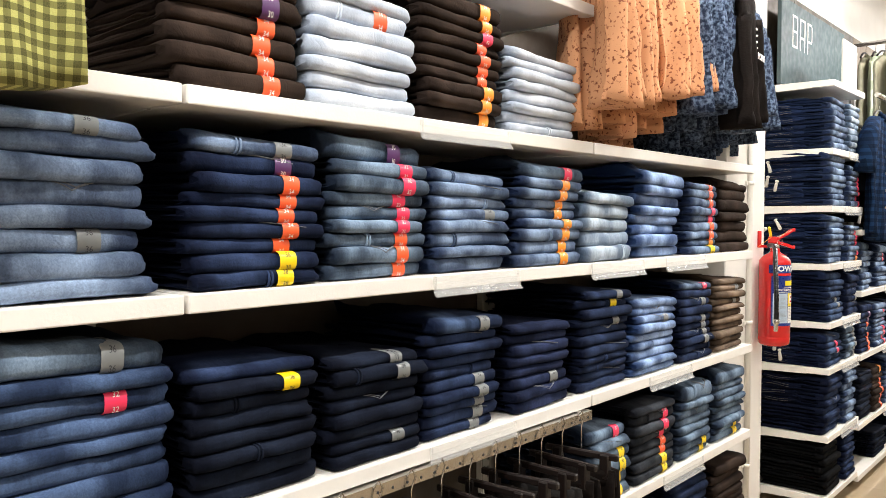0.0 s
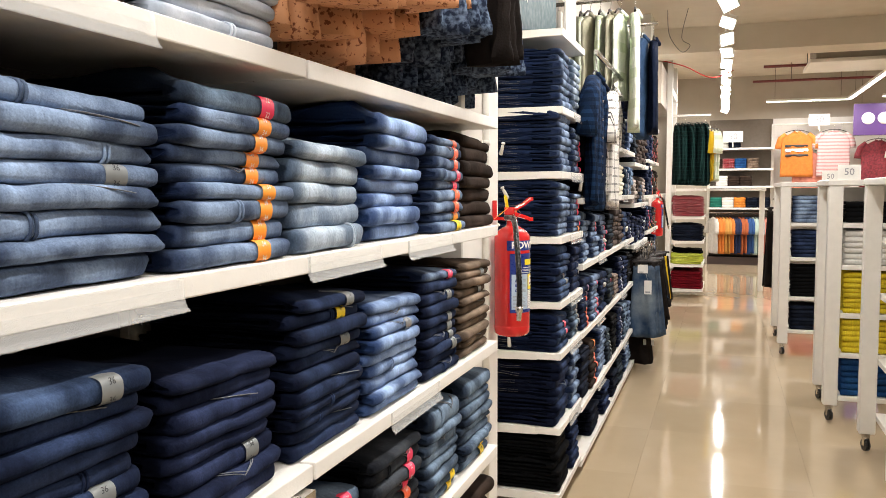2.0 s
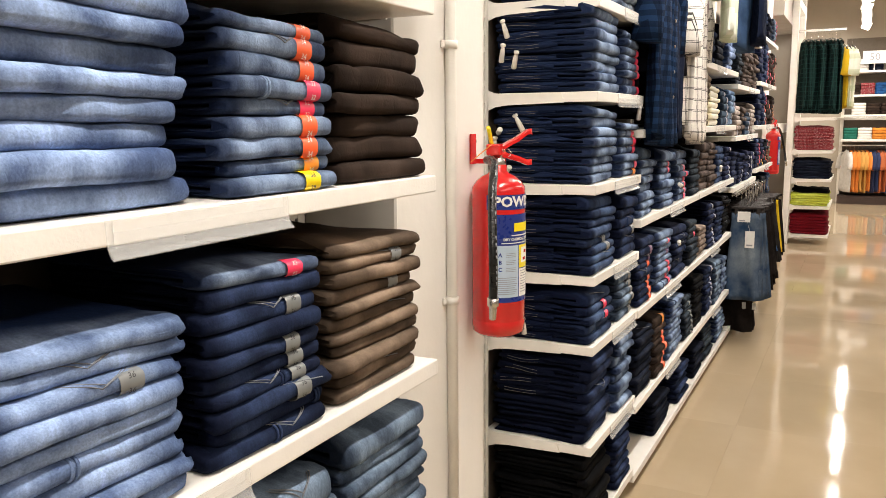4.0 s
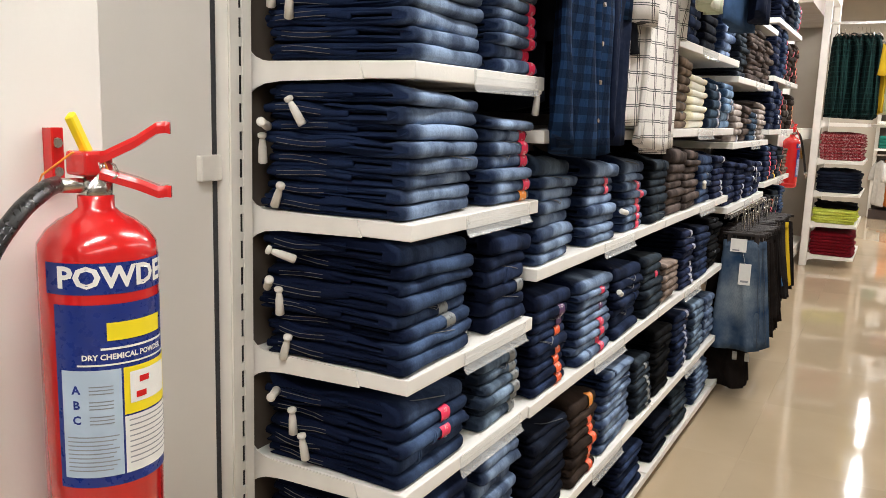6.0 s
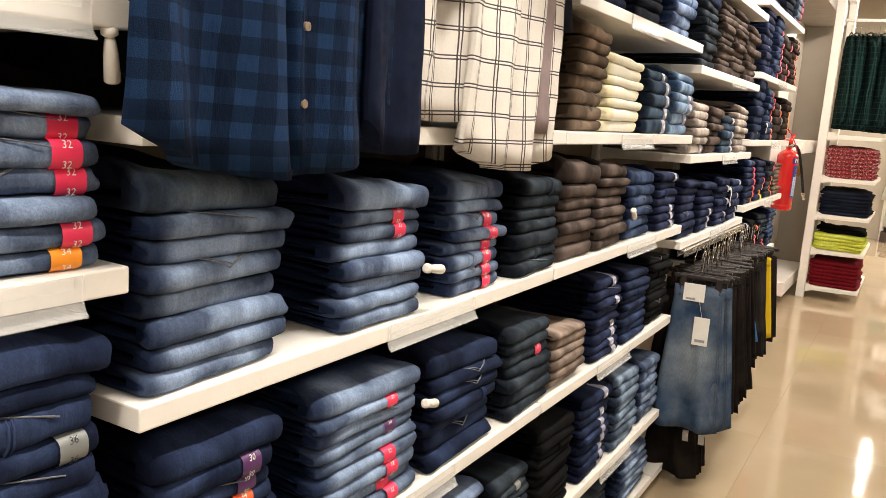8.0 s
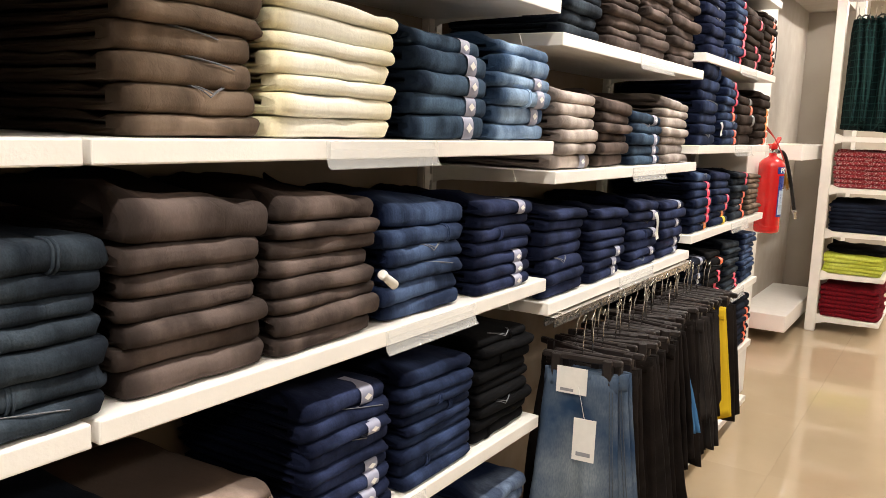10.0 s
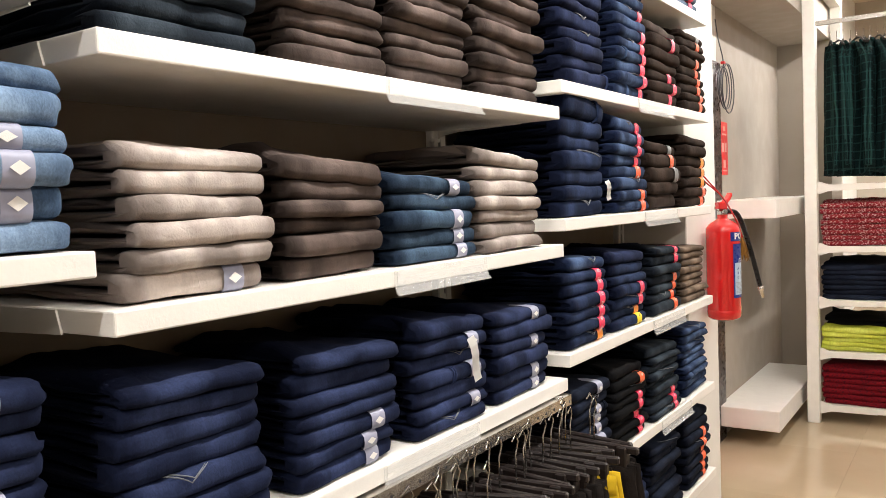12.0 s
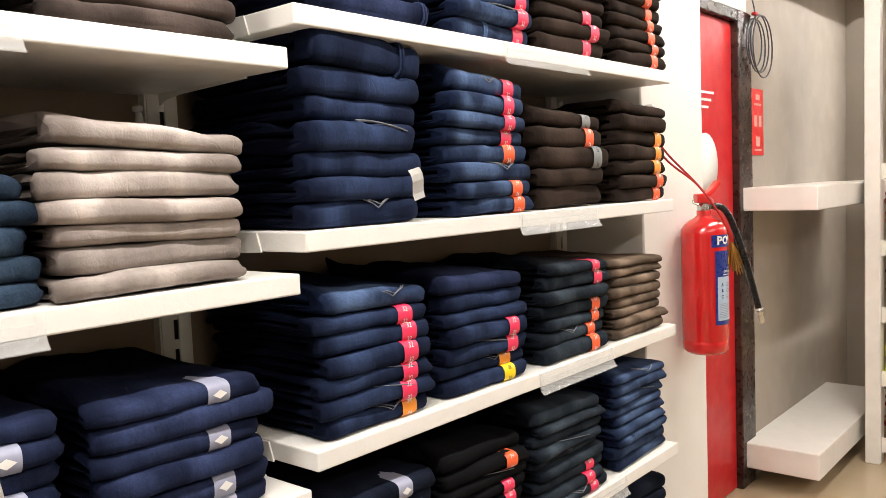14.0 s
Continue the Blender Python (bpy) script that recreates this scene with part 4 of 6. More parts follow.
def fire_extinguisher(at, hose_pts, label, plate=True):
    t = thing("fire_extinguisher", label, "fire extinguisher", at)
    R = 0.0635
    body = [(0.034, 0.004), (0.051, 0.0), (R - 0.0015, 0.01), (R, 0.028), (R, 0.034), (R - 0.0008, 0.036), (R - 0.0008, 0.04), (R, 0.042), (R, 0.338), (R - 0.001, 0.352), (0.053, 0.366), (0.04, 0.377), (0.026, 0.384), (0.0195, 0.39), (0.0195, 0.403), (0.017, 0.404)]
    part("cylinder", turned(body, 40), RED, t, "glossy red steel cylinder")
    valve = part("valve", turned([(0.016, 0.4), (0.018, 0.405), (0.018, 0.418), (0.012, 0.421), (0.013, 0.44), (0.009, 0.446)], 16), CHROME, t, "bright metal valve")
    bm = bmesh.new()
    tube(bm, [(0, 0, 0.413), (-0.01, -0.045, 0.416)], 0.0085, 10)
    part("outlet", bm, CHROME, valve)
    bm = bmesh.new()
    tube(bm, [(0.03 * math.cos(a), 0.006 + 0.0, 0.43 + 0.013 * math.sin(a)) for a in [k * 0.6 for k in range(11)]], 0.0014, 6)
    part("safety_ring", bm, CHROME, valve)
    for zs, ze, name in ((0.437, 0.479, "carry_handle"), (0.432, 0.408, "squeeze_lever")):
        bm = bmesh.new()
        d = Vector((0.076, 0.062, 0)).normalized()
        w = Vector((-d.y, d.x, 0))
        # a pressed channel, wide in the middle and rounded at the tip
        path = [(-0.02, zs, 0.0085), (0.012, zs + (ze - zs) * 0.22, 0.0105), (0.045, zs + (ze - zs) * 0.62, 0.0115), (0.068, ze, 0.011), (0.077, ze + 0.001, 0.0085), (0.081, ze, 0.004)]
        sections = []
        for run, z, half in path:
            c = d * run + Vector((0, 0.0, z))
            ring = [(-1, -0.5), (-1, 0.1), (-0.75, 0.5), (0.75, 0.5), (1, 0.1), (1, -0.5)]
            sections.append([bm.verts.new(c + w * (a * half) + Vector((0, 0, b * 0.013))) for a, b in ring])
        for p, q in zip(sections, sections[1:]):
            for i in range(6):
                bm.faces.new((p[i], p[(i + 1) % 6], q[(i + 1) % 6], q[i]))
        bm.faces.new(sections[0]), bm.faces.new(sections[-1][::-1])
        bmesh.ops.recalc_face_normals(bm, faces=bm.faces[:])
        part(name, bm, RED, t, "red enamelled lever")
    part("valve_cap", boxed(-0.024, -0.02, 0.425, 0.012, 0.016, 0.452, bevel=0.004, seg=2), RED, t)
    bm = bmesh.new()
    smooth_pts = []
    for k in range(len(hose_pts) - 1):
        p0, p1, p2, p3 = [Vector(hose_pts[max(0, min(len(hose_pts) - 1, k + o))]) for o in (-1, 0, 1, 2)]
        for i in range(6):
            u = i / 6
            smooth_pts.append(0.5 * (2 * p1 + (p2 - p0) * u + (2 * p0 - 5 * p1 + 4 * p2 - p3) * u * u + (3 * p1 - p0 - 3 * p2 + p3) * u**3))
    smooth_pts.append(Vector(hose_pts[-1]))
    tube(bm, smooth_pts, 0.0095, 12)
    hose = part("hose", bm, BLACK_RUBBER, t, "black rubber hose")
    for k in range(8, len(smooth_pts) - 5):
        if k % 5 != 2:
            p, q = smooth_pts[k], smooth_pts[k] * 0.45 + smooth_pts[k + 1] * 0.55
            bm = bmesh.new()
            tube(bm, [p + Vector((0.0086, -0.0032, 0)), q + Vector((0.0086, -0.0032, 0))], 0.0016, 5)
            part("print_mark", bm, GREY_INK, hose, "pale print on the hose")
    d = (smooth_pts[-1] - smooth_pts[-4]).normalized()
    bm = bmesh.new()
    e = smooth_pts[-1]
    tube(bm, [e - d * 0.018, e, e + d * 0.002, e + d * 0.03, e + d * 0.031], [0.0125, 0.0125, 0.009, 0.0075, 0.006], 12)
    part("nozzle", bm, CHROME, hose, "bright metal nozzle")
    # labels
    r1 = R + 0.0006
    band = on_drum("name_band", r1, -92, 72, 0.303, 0.337, BLUE_LABEL, t, "blue band lettered in white")
    drum_word("lettering", "POWDER", 0.032, r1 + 0.0007, -12, 0.3205, CARD, band, 1.1)
    panel = on_drum("instruction_label", r1, -83, 75, 0.066, 0.272, BLUE_LABEL, t, "blue printed instruction label")
    panel.matrix_basis = Matrix.Translation((0, 0, 0.02))
    r2 = r1 + 0.0006
    on_drum("yellow_mark", r2, -33, 31, 0.232, 0.252, YELLOW, panel)
    on_drum("white_rule", r2, -39, 39, 0.222, 0.2245, CARD, panel)
    drum_word("lettering", "DRY CHEMICAL POWDER", 0.0085, r2, -13, 0.214, CARD, panel)
    on_drum("white_rule", r2, -61, 49, 0.2045, 0.2065, CARD, panel)
    on_drum("pale_field", r2, -77, -21, 0.078, 0.2, PALE_LABEL, panel)
    on_drum("yellow_field", r2, -19, 67, 0.146, 0.2, YELLOW, panel)
    on_drum("white_field", r2, -19, 67, 0.078, 0.144, CARD, panel)
    on_drum("picture_field", r2 + 0.0004, -13, 39, 0.158, 0.194, CARD, panel)
    for k in range(2):
        on_drum("picture", r2 + 0.0008, -7 + 4 * k, 5 + 4 * k, 0.163 + 0.017 * k, 0.17 + 0.017 * k, RED, panel)
    for k, c in enumerate("ABCE"[:3]):
        drum_word("lettering", c, 0.013, r2 + 0.0005, -63, 0.178 - 0.017 * k, BLUE_LABEL, panel)
        for q in range(3):
            on_drum("print_line", r2 + 0.0005, -51, -29, 0.181 - 0.017 * k - 0.004 * q, 0.1822 - 0.017 * k - 0.004 * q, GREY_INK, panel)
    for q in range(9):
        on_drum("print_line", r2 + 0.0005, -73, -25 - 3 * (q % 3), 0.124 - 0.0048 * q, 0.1253 - 0.0048 * q, GREY_INK, panel)
        on_drum("print_line", r2 + 0.0005, -15, 59 - 4 * (q % 2), 0.138 - 0.0062 * q, 0.1395 - 0.0062 * q, GREY_INK, panel)
    if plate:
        bm = bmesh.new()
        box(bm, -0.068, -0.015, 0.405, -0.064, 0.01, 0.475, bevel=0.001)
        box(bm, -0.066, -0.015, 0.405, -0.052, -0.012, 0.475)
        box(bm, -0.066, 0.007, 0.405, -0.012, 0.01, 0.416)
        br = part("wall_bracket", bm, RED, t, "red steel wall bracket")
        for z in (0.425, 0.458):
            bm = bmesh.new()
            tube(bm, [(-0.065, -0.002, z), (-0.058, -0.002, z)], 0.006, 8)
            part("screw", bm, CHROME, br)
        bm = bmesh.new()
        tube(bm, [(-0.058, -0.03, 0.41), (-0.035, -0.04, 0.425), (-0.01, -0.02, 0.45), (0.012, 0.0, 0.447), (0.018, 0.006, 0.425)], 0.0012, 6)
        part("seal_cord", bm, TAGS["am"], t, "orange plastic seal cord")
        bm = bmesh.new()
        box(bm, -0.0045, -0.008, 0, 0.0045, 0.008, 0.05, bevel=0.002)
        part("seal_tag", bm, YELLOW, t, "bright yellow plastic seal tag", at=pose(-0.02, 0.008, 0.446, 22, -14, 30))
    return t


fire_extinguisher(
    pose(-1.14, 3.76, 0.89),
    [(-0.012, -0.04, 0.416), (0.02, -0.078, 0.414), (0.042, -0.125, 0.392), (0.058, -0.17, 0.345), (0.074, -0.203, 0.25), (0.078, -0.209, 0.18), (0.076, -0.207, 0.115)],
    "red powder fire extinguisher hung on the column")
fire_extinguisher(
    pose(-1.098, 9.945, 0.905, 0, 0, 42),
    [(0.02, 0.0, 0.416), (0.055, 0.0, 0.408), (0.085, 0.005, 0.36), (0.125, 0.015, 0.25), (0.168, 0.025, 0.1)],
    "red powder fire extinguisher beside the fire door", plate=False)


def curve_points(pts, n=8):
    out = []
    pts = [Vector(p) for p in pts]
    for k in range(len(pts) - 1):
        p0, p1, p2, p3 = [pts[max(0, min(len(pts) - 1, k + o))] for o in (-1, 0, 1, 2)]
        for i in range(n):
            u = i / n
            out.append(0.5 * (2 * p1 + (p2 - p0) * u + (2 * p0 - 5 * p1 + 4 * p2 - p3) * u * u + (3 * p1 - p0 - 3 * p2 + p3) * u**3))
    return out + [pts[-1]]


def cable(name, pts, r, material, label, category="cable"):
    bm = bmesh.new()
    tube(bm, curve_points(pts), r, 8)
    return tagged(part(name, bm, material, smooth=True), label, category)


# conduit on the column
t = thing("conduit", "white plastic conduit clipped to the column", "pipe", pose(-1.198, 3.628, 0))
bm = bmesh.new()
tube(bm, [(0, 0, 0.0), (0, 0, 1.6), (0, 0, 3.2)], 0.0125, 14)
part("pipe", bm, STEEL_WHITE, t)
for z in (0.99, 1.56, 2.3, 0.4):
    bm = bmesh.new()
    box(bm, -0.012, -0.028, z - 0.009, -0.006, 0.028, z + 0.009, bevel=0.002)
    tube(bm, [(0, 0, z - 0.009), (0, 0, z + 0.009)], 0.0155, 14)
    part("clip", bm, STEEL_WHITE, t)
tagged(part("junction_plate", boxed(-1.4405, 4.2, 1.262, -1.425, 4.2495, 1.308, bevel=0.002), WHITE_PLASTIC), "small white plastic plate on the shelf upright", "wall plate")

# red wires and brush fringe by the second extinguisher, coil above
WIRE_RED = painted("red_wire", (0.5, 0.02, 0.02), 0.4, 0.1)
for k in range(2):
    cable("wire", [(-1.165, 9.75, 1.56 - 0.01 * k), (-1.14, 9.79, 1.48 - 0.02 * k), (-1.08, 9.87, 1.38), (-1.05, 9.95, 1.29), (-1.04, 10.0 + 0.01 * k, 1.215)], 0.003, WIRE_RED, "thin red electric wire hanging loose")
t = tagged(part("junction_box", boxed(-1.17, 9.735, 1.555, -1.145, 9.765, 1.6, bevel=0.004), WHITE_PLASTIC), "small white plastic junction box", "junction box")
bm = bmesh.new()
rb = random.Random(5)
for k in range(46):
    d = Vector((rb.uniform(-0.018, 0.02), rb.uniform(0.01, 0.06), -rb.uniform(0.07, 0.105)))
    tube(bm, [(-1.042, 9.995, 1.225), Vector((-1.042, 9.995, 1.225)) + d * 0.5 + Vector((0, 0.004, 0)), Vector((-1.042, 9.995, 1.225)) + d], 0.0016, 4, False)
tagged(part("frayed_tape", bm, painted("frayed_tape", (0.35, 0.16, 0.02), 0.6, 0.3)), "frayed brown tape end on the red wires", "tape")
WIRE_GREY = painted("grey_wire", (0.06, 0.06, 0.065), 0.4, 0.2)
bm = bmesh.new()
for k in range(4):
    cy, cz, r = 11.43 + 0.025 * k, 1.985 - 0.012 * (k % 2), 0.095 + 0.01 * k
    tube(bm, [(-1.47 + 0.004 * k, cy + r * math.cos(a), cz + r * 1.1 * math.sin(a)) for a in [i * 2 * math.pi / 24 for i in range(25)]], 0.0035, 6, False)
tube(bm, curve_points([(-1.485, 11.36, 2.34), (-1.475, 11.37, 2.24), (-1.46, 11.4, 2.14), (-1.46, 11.42, 2.08)]), 0.0035, 6)
coil = tagged(part("wire_coil", bm, WIRE_GREY, smooth=True), "coil of loose grey electric wire on the wall", "wire")
part("wire_tie", boxed(-1.472, 11.4, 2.1, -1.45, 11.43, 2.114, bevel=0.003), WIRE_RED, coil, "red wire tie")

# ---- fire door and niche ----
door = tagged(place_empty("door_1", pose(-1.53, 10.76, 0)), "red painted fire door in a dark stone frame", "door", kind="structure")
part("door_leaf", boxed(-0.02, 0.01, 0.005, 0.02, 0.5, 2.06, bevel=0.003), RED_DOOR, door)
part("jamb", boxed(-0.05, 0.5, 0, 0.05, 0.66, 2.11, bevel=0.004), BROWN_FRAME, door, "dark brown stone door jamb")
part("lintel", boxed(-0.05, 0.0, 2.062, 0.048, 0.499, 2.11, bevel=0.004), BROWN_FRAME, door, "dark brown stone lintel")
part("jamb", boxed(-0.05, -0.06, 0, 0.05, 0.0, 2.11, bevel=0.004), BROWN_FRAME, door, "dark brown stone door jamb")
disc = part("round_notice", boxed(0.0205, 0.16, 1.36, 0.0215, 0.44, 1.7), CARD, door, "white round notice")
disc.data = mesh_of("round_notice", turned([(0.02, 0.0), (0.13, 0.0), (0.13, 0.001), (0.02, 0.001)], 32), CARD)
disc.matrix_basis = pose(0.021, 0.2, 1.45, 0, 90, 0)
for k in range(3):
    part("print_line", boxed(0.021, 0.17, 1.74 - 0.03 * k, 0.022, 0.3 - 0.03 * k, 1.75 - 0.03 * k), CARD, door, "white lettering too small to read")
structure("wall_reveal", boxed(-1.62, 10.62, 0, -1.49, 10.7, 3.5), WALL, "off-white reveal beside the fire door")
exit_sign = tagged(place_empty("exit_sign", pose(-1.495, 10.98, 2.16)), "green and white exit sign over the fire door", "sign")
part("plate", boxed(0, 0, 0, 0.006, 0.32, 0.14, bevel=0.002), painted("green_sign", (0.06, 0.3, 0.12), 0.4), exit_sign)
part("pictogram", boxed(0.0064, 0.03, 0.03, 0.0074, 0.12, 0.11), CARD, exit_sign)
sign = tagged(place_empty("fire_sign", pose(-1.496, 11.45, 1.49)), "red fire equipment sign on the niche wall", "sign")
part("plate", boxed(0, 0, 0, 0.004, 0.15, 0.3, bevel=0.001), painted("red_sign", (0.7, 0.03, 0.03), 0.4), sign)
for k, (y0, z0, y1, z1) in enumerate(((0.05, 0.25, 0.1, 0.275), (0.03, 0.225, 0.12, 0.235), (0.03, 0.13, 0.065, 0.18), (0.085, 0.13, 0.12, 0.18), (0.05, 0.04, 0.1, 0.085), (0.03, 0.02, 0.12, 0.028))):
    part("pictogram", boxed(0.0042, y0, z0, 0.0052, y1, z1), painted("pale_print", (0.75, 0.4, 0.35), 0.5), sign)
for z0, z1 in ((0.09, 0.205), (1.244, 1.346)):
    tagged(part("box_shelf", boxed(-1.499, 11.3, z0, -1.172, 12.6, z1, bevel=0.004), WHITE), "empty white boxed wall shelf in the niche", "shelf", "niche shelves")
tagged(part("niche_canopy", boxed(-1.499, 11.0, 2.42, -1.15, 13.05, 2.9), NICHE_SHADED), "off-white boxed canopy over the niche, toned down for shade", "canopy")


# ---- security tags and paper tags ----
def security_tag(at):
    t = thing("security_tag", "white plastic anti-theft tag pinned to jeans", "security tag", at, "anti-theft tags")
    bm = bmesh.new()
    tube(bm, [(0, 0, 0), (0, 0, 0.002), (0, 0, 0.03), (0, 0, 0.044), (0, 0, 0.046)], [0.006, 0.0085, 0.0075, 0.0055, 0.004], 12)
    part("tag_body", bm, WHITE_PLASTIC, t, smooth=True)
    bm = bmesh.new()
    tube(bm, [(0, 0, 0.046), (0, 0, 0.049), (0, 0, 0.055), (0, 0, 0.057)], [0.004, 0.0085, 0.0085, 0.005], 12)
    part("pin_head", bm, WHITE_PLASTIC, t)
    return t


for x, z, rx, ry in ((-1.298, 1.365, 16, -24), (-1.379, 1.36, 60, 70), (-1.391, 1.292, 6, 4), (-1.364, 1.215, 18, 35), (-1.314, 1.12, 40, -62), (-1.381, 1.06, 40, 55), (-1.351, 1.01, 8, 4),
                     (-1.344, 0.925, 10, 22), (-1.319, 0.78, 8, 3), (-1.289, 0.735, 10, -3), (-1.33, 1.55, 20, 20), (-1.37, 1.57, 16, 14), (-1.35, 1.64, 20, -10), (-1.36, 0.86, 60, 80)):
    security_tag(pose(x, 4.318, z, rx, ry, 0))
for x, y, z, rx, ry, rz in ((-1.085, 4.868, 1.395, 12, 10, 0), (-1.06, 6.64, 1.12, 60, 20, 0), (-1.055, 5.53, 0.87, 70, 30, 0), (-1.05, 5.51, 1.12, 80, 10, 0), (-1.4, 8.42, 1.5, 8, 4, 0), (-1.4, 7.65, 0.93, 8, 0, 0), (-1.4, 1.4, 0.9, 0, 0, 0)):
    security_tag(pose(x, y, z, rx, ry, rz))


def paper_tag(at, w=0.03, h=0.09, label="white paper price tag hanging from jeans"):
    t = thing("price_tag", label, "price tag", at)
    bm = bmesh.new()
    rows = [[bm.verts.new((0.004 * math.sin(k * 1.1), y, -h * k / 5)) for k in range(6)] for y in (-w / 2, w / 2)]
    for k in range(5):
        bm.faces.new((rows[0][k], rows[1][k], rows[1][k + 1], rows[0][k + 1]))
    bmesh.ops.solidify(bm, geom=bm.faces[:], thickness=0.0008)
    part("card", bm, CARD, t)
    return t


paper_tag(pose(-1.062, 8.02, 1.145, 0, -6, 0) @ pose(0, 0, 0, 10, 0, 0), 0.026, 0.085)
paper_tag(pose(-1.055, 8.69, 1.437, 0, -6, 0) @ pose(0, 0, 0, 12, 0, 0), 0.028, 0.05)


# ---- hanging clothes ----
SHIRT_BLUE = checked("blue_plaid_cloth", (0.013, 0.036, 0.092), (0.003, 0.005, 0.013), 0.037, 0.019)
SHIRT_WHITE = checked("white_check_cloth", (0.74, 0.7, 0.65), (0.03, 0.028, 0.03), 0.045, 0.0024, double=True)
SHIRT_GREEN = checked("green_plaid_cloth", (0.0028, 0.009, 0.01), (0.02, 0.06, 0.055), 0.05, 0.008, axes=("X", "Y", "Z"))
SHIRT_LIME = checked("lime_gingham_cloth", (0.5, 0.48, 0.16), (0.002, 0.0025, 0.002), 0.017, 0.0085)
SHIRT_PALE = checked("pale_green_check_cloth", (0.78, 0.8, 0.7), (0.5, 0.58, 0.38), 0.17, 0.055, axes=("Y", "Z"))
MAUVE = painted("mauve_cloth", (0.28, 0.22, 0.22), 0.95, 0.15, 30.0)
DENIM_BLUE = painted("blue_denim_cloth", (0.045, 0.085, 0.17), 0.95, 0.4, 14.0, bump=0.3)
DENIM_DARK = painted("dark_denim_cloth", (0.012, 0.014, 0.022), 0.95, 0.4, 14.0, bump=0.3)
BROWN_CLOTH = painted("brown_black_cloth", (0.012, 0.0088, 0.0075), 0.95, 0.5, 14.0, bump=0.3)
GREY_CLOTH = painted("charcoal_cloth", (0.028, 0.026, 0.025), 0.95, 0.4, 14.0, bump=0.3)
NAVY_CLOTH = painted("navy_cloth", (0.007, 0.011, 0.028), 0.95, 0.3, 20.0)
OLIVE_CLOTH = painted("olive_cloth", (0.36, 0.34, 0.25), 0.95, 0.2, 20.0)
YELLOW_CLOTH = painted("yellow_cloth", (0.6, 0.4, 0.02), 0.95, 0.1, 14.0)
SKY_CLOTH = painted("sky_cloth", (0.06, 0.17, 0.34), 0.95, 0.1, 14.0)


def printed(name, ground, ink, scale, lo, hi):
    m, n, l, b = shader(name, 0.92)
    b.inputs["Specular IOR Level"].default_value = 0.08
    base = mixed(n, l, noisy(n, l, 7.0), tuple(c * 0.8 for c in ground), ground)
    l.new(mixed(n, l, noisy(n, l, scale, 3.0, lo=lo, hi=hi), base, ink), b.inputs["Base Color"])
    bumped(n, l, b, noisy(n, l, 300.0), 0.2, 0.0006)
    return m


ORANGE_PRINT = printed("orange_print_cloth", (0.62, 0.31, 0.16), (0.2, 0.07, 0.035), 105.0, 0.57, 0.64)
NAVY_PRINT = printed("navy_print_cloth", (0.014, 0.02, 0.04), (0.12, 0.16, 0.23), 95.0, 0.42, 0.68)


def faded_denim(name, dark, pale):
    """Denim worn pale on the thigh, darker at seams and waist."""
    m, n, l, b = shader(name, 0.92)
    tc = n.new("ShaderNodeTexCoord")
    mp = n.new("ShaderNodeMapping")
    mp.inputs["Location"].default_value, mp.inputs["Scale"].default_value = (0.0, 0.0, 2.3), (1.0, 9.0, 6.0)
    l.new(tc.outputs["Object"], mp.inputs["Vector"])
    ball = n.new("ShaderNodeTexGradient")
    ball.gradient_type = "SPHERICAL"
    l.new(mp.outputs[0], ball.inputs[0])
    fade = n.new("ShaderNodeMath")
    fade.operation = "MULTIPLY_ADD"
    fade.inputs[1].default_value = 0.9
    l.new(ball.outputs["Fac"], fade.inputs[0])
    blotch = n.new("ShaderNodeMath")
    blotch.operation = "MULTIPLY"
    blotch.inputs[1].default_value = 0.35
    l.new(noisy(n, l, 12.0, 5.0), blotch.inputs[0])
    l.new(blotch.outputs[0], fade.inputs[2])
    grain = noisy(n, l, 320.0, 2.0, stretch=(1.0, 1.0, 0.3))
    col = mixed(n, l, fade.outputs[0], dark, pale)
    dim = n.new("ShaderNodeMapRange")
    dim.inputs["To Min"].default_value, dim.inputs["To Max"].default_value = 0.0, 0.3
    l.new(grain, dim.inputs["Value"])
    l.new(mixed(n, l, dim.outputs[0], col, dark), b.inputs["Base Color"])
    bumped(n, l, b, grain, 0.25, 0.0006)
    return m


JEANS_FADED = faded_denim("faded_jeans_cloth", (0.02, 0.045, 0.095), (0.24, 0.28, 0.31))
CHARCOAL_FADED = faded_denim("faded_charcoal_cloth", (0.014, 0.0115, 0.0105), (0.055, 0.047, 0.043))
for m in (JEANS_FADED, CHARCOAL_FADED, NAVY_CLOTH, OLIVE_CLOTH, MAUVE, DENIM_BLUE, DENIM_DARK, BROWN_CLOTH, GREY_CLOTH, YELLOW_CLOTH, SKY_CLOTH):
    m.node_tree.nodes["Principled BSDF"].inputs["Specular IOR Level"].default_value = 0.08


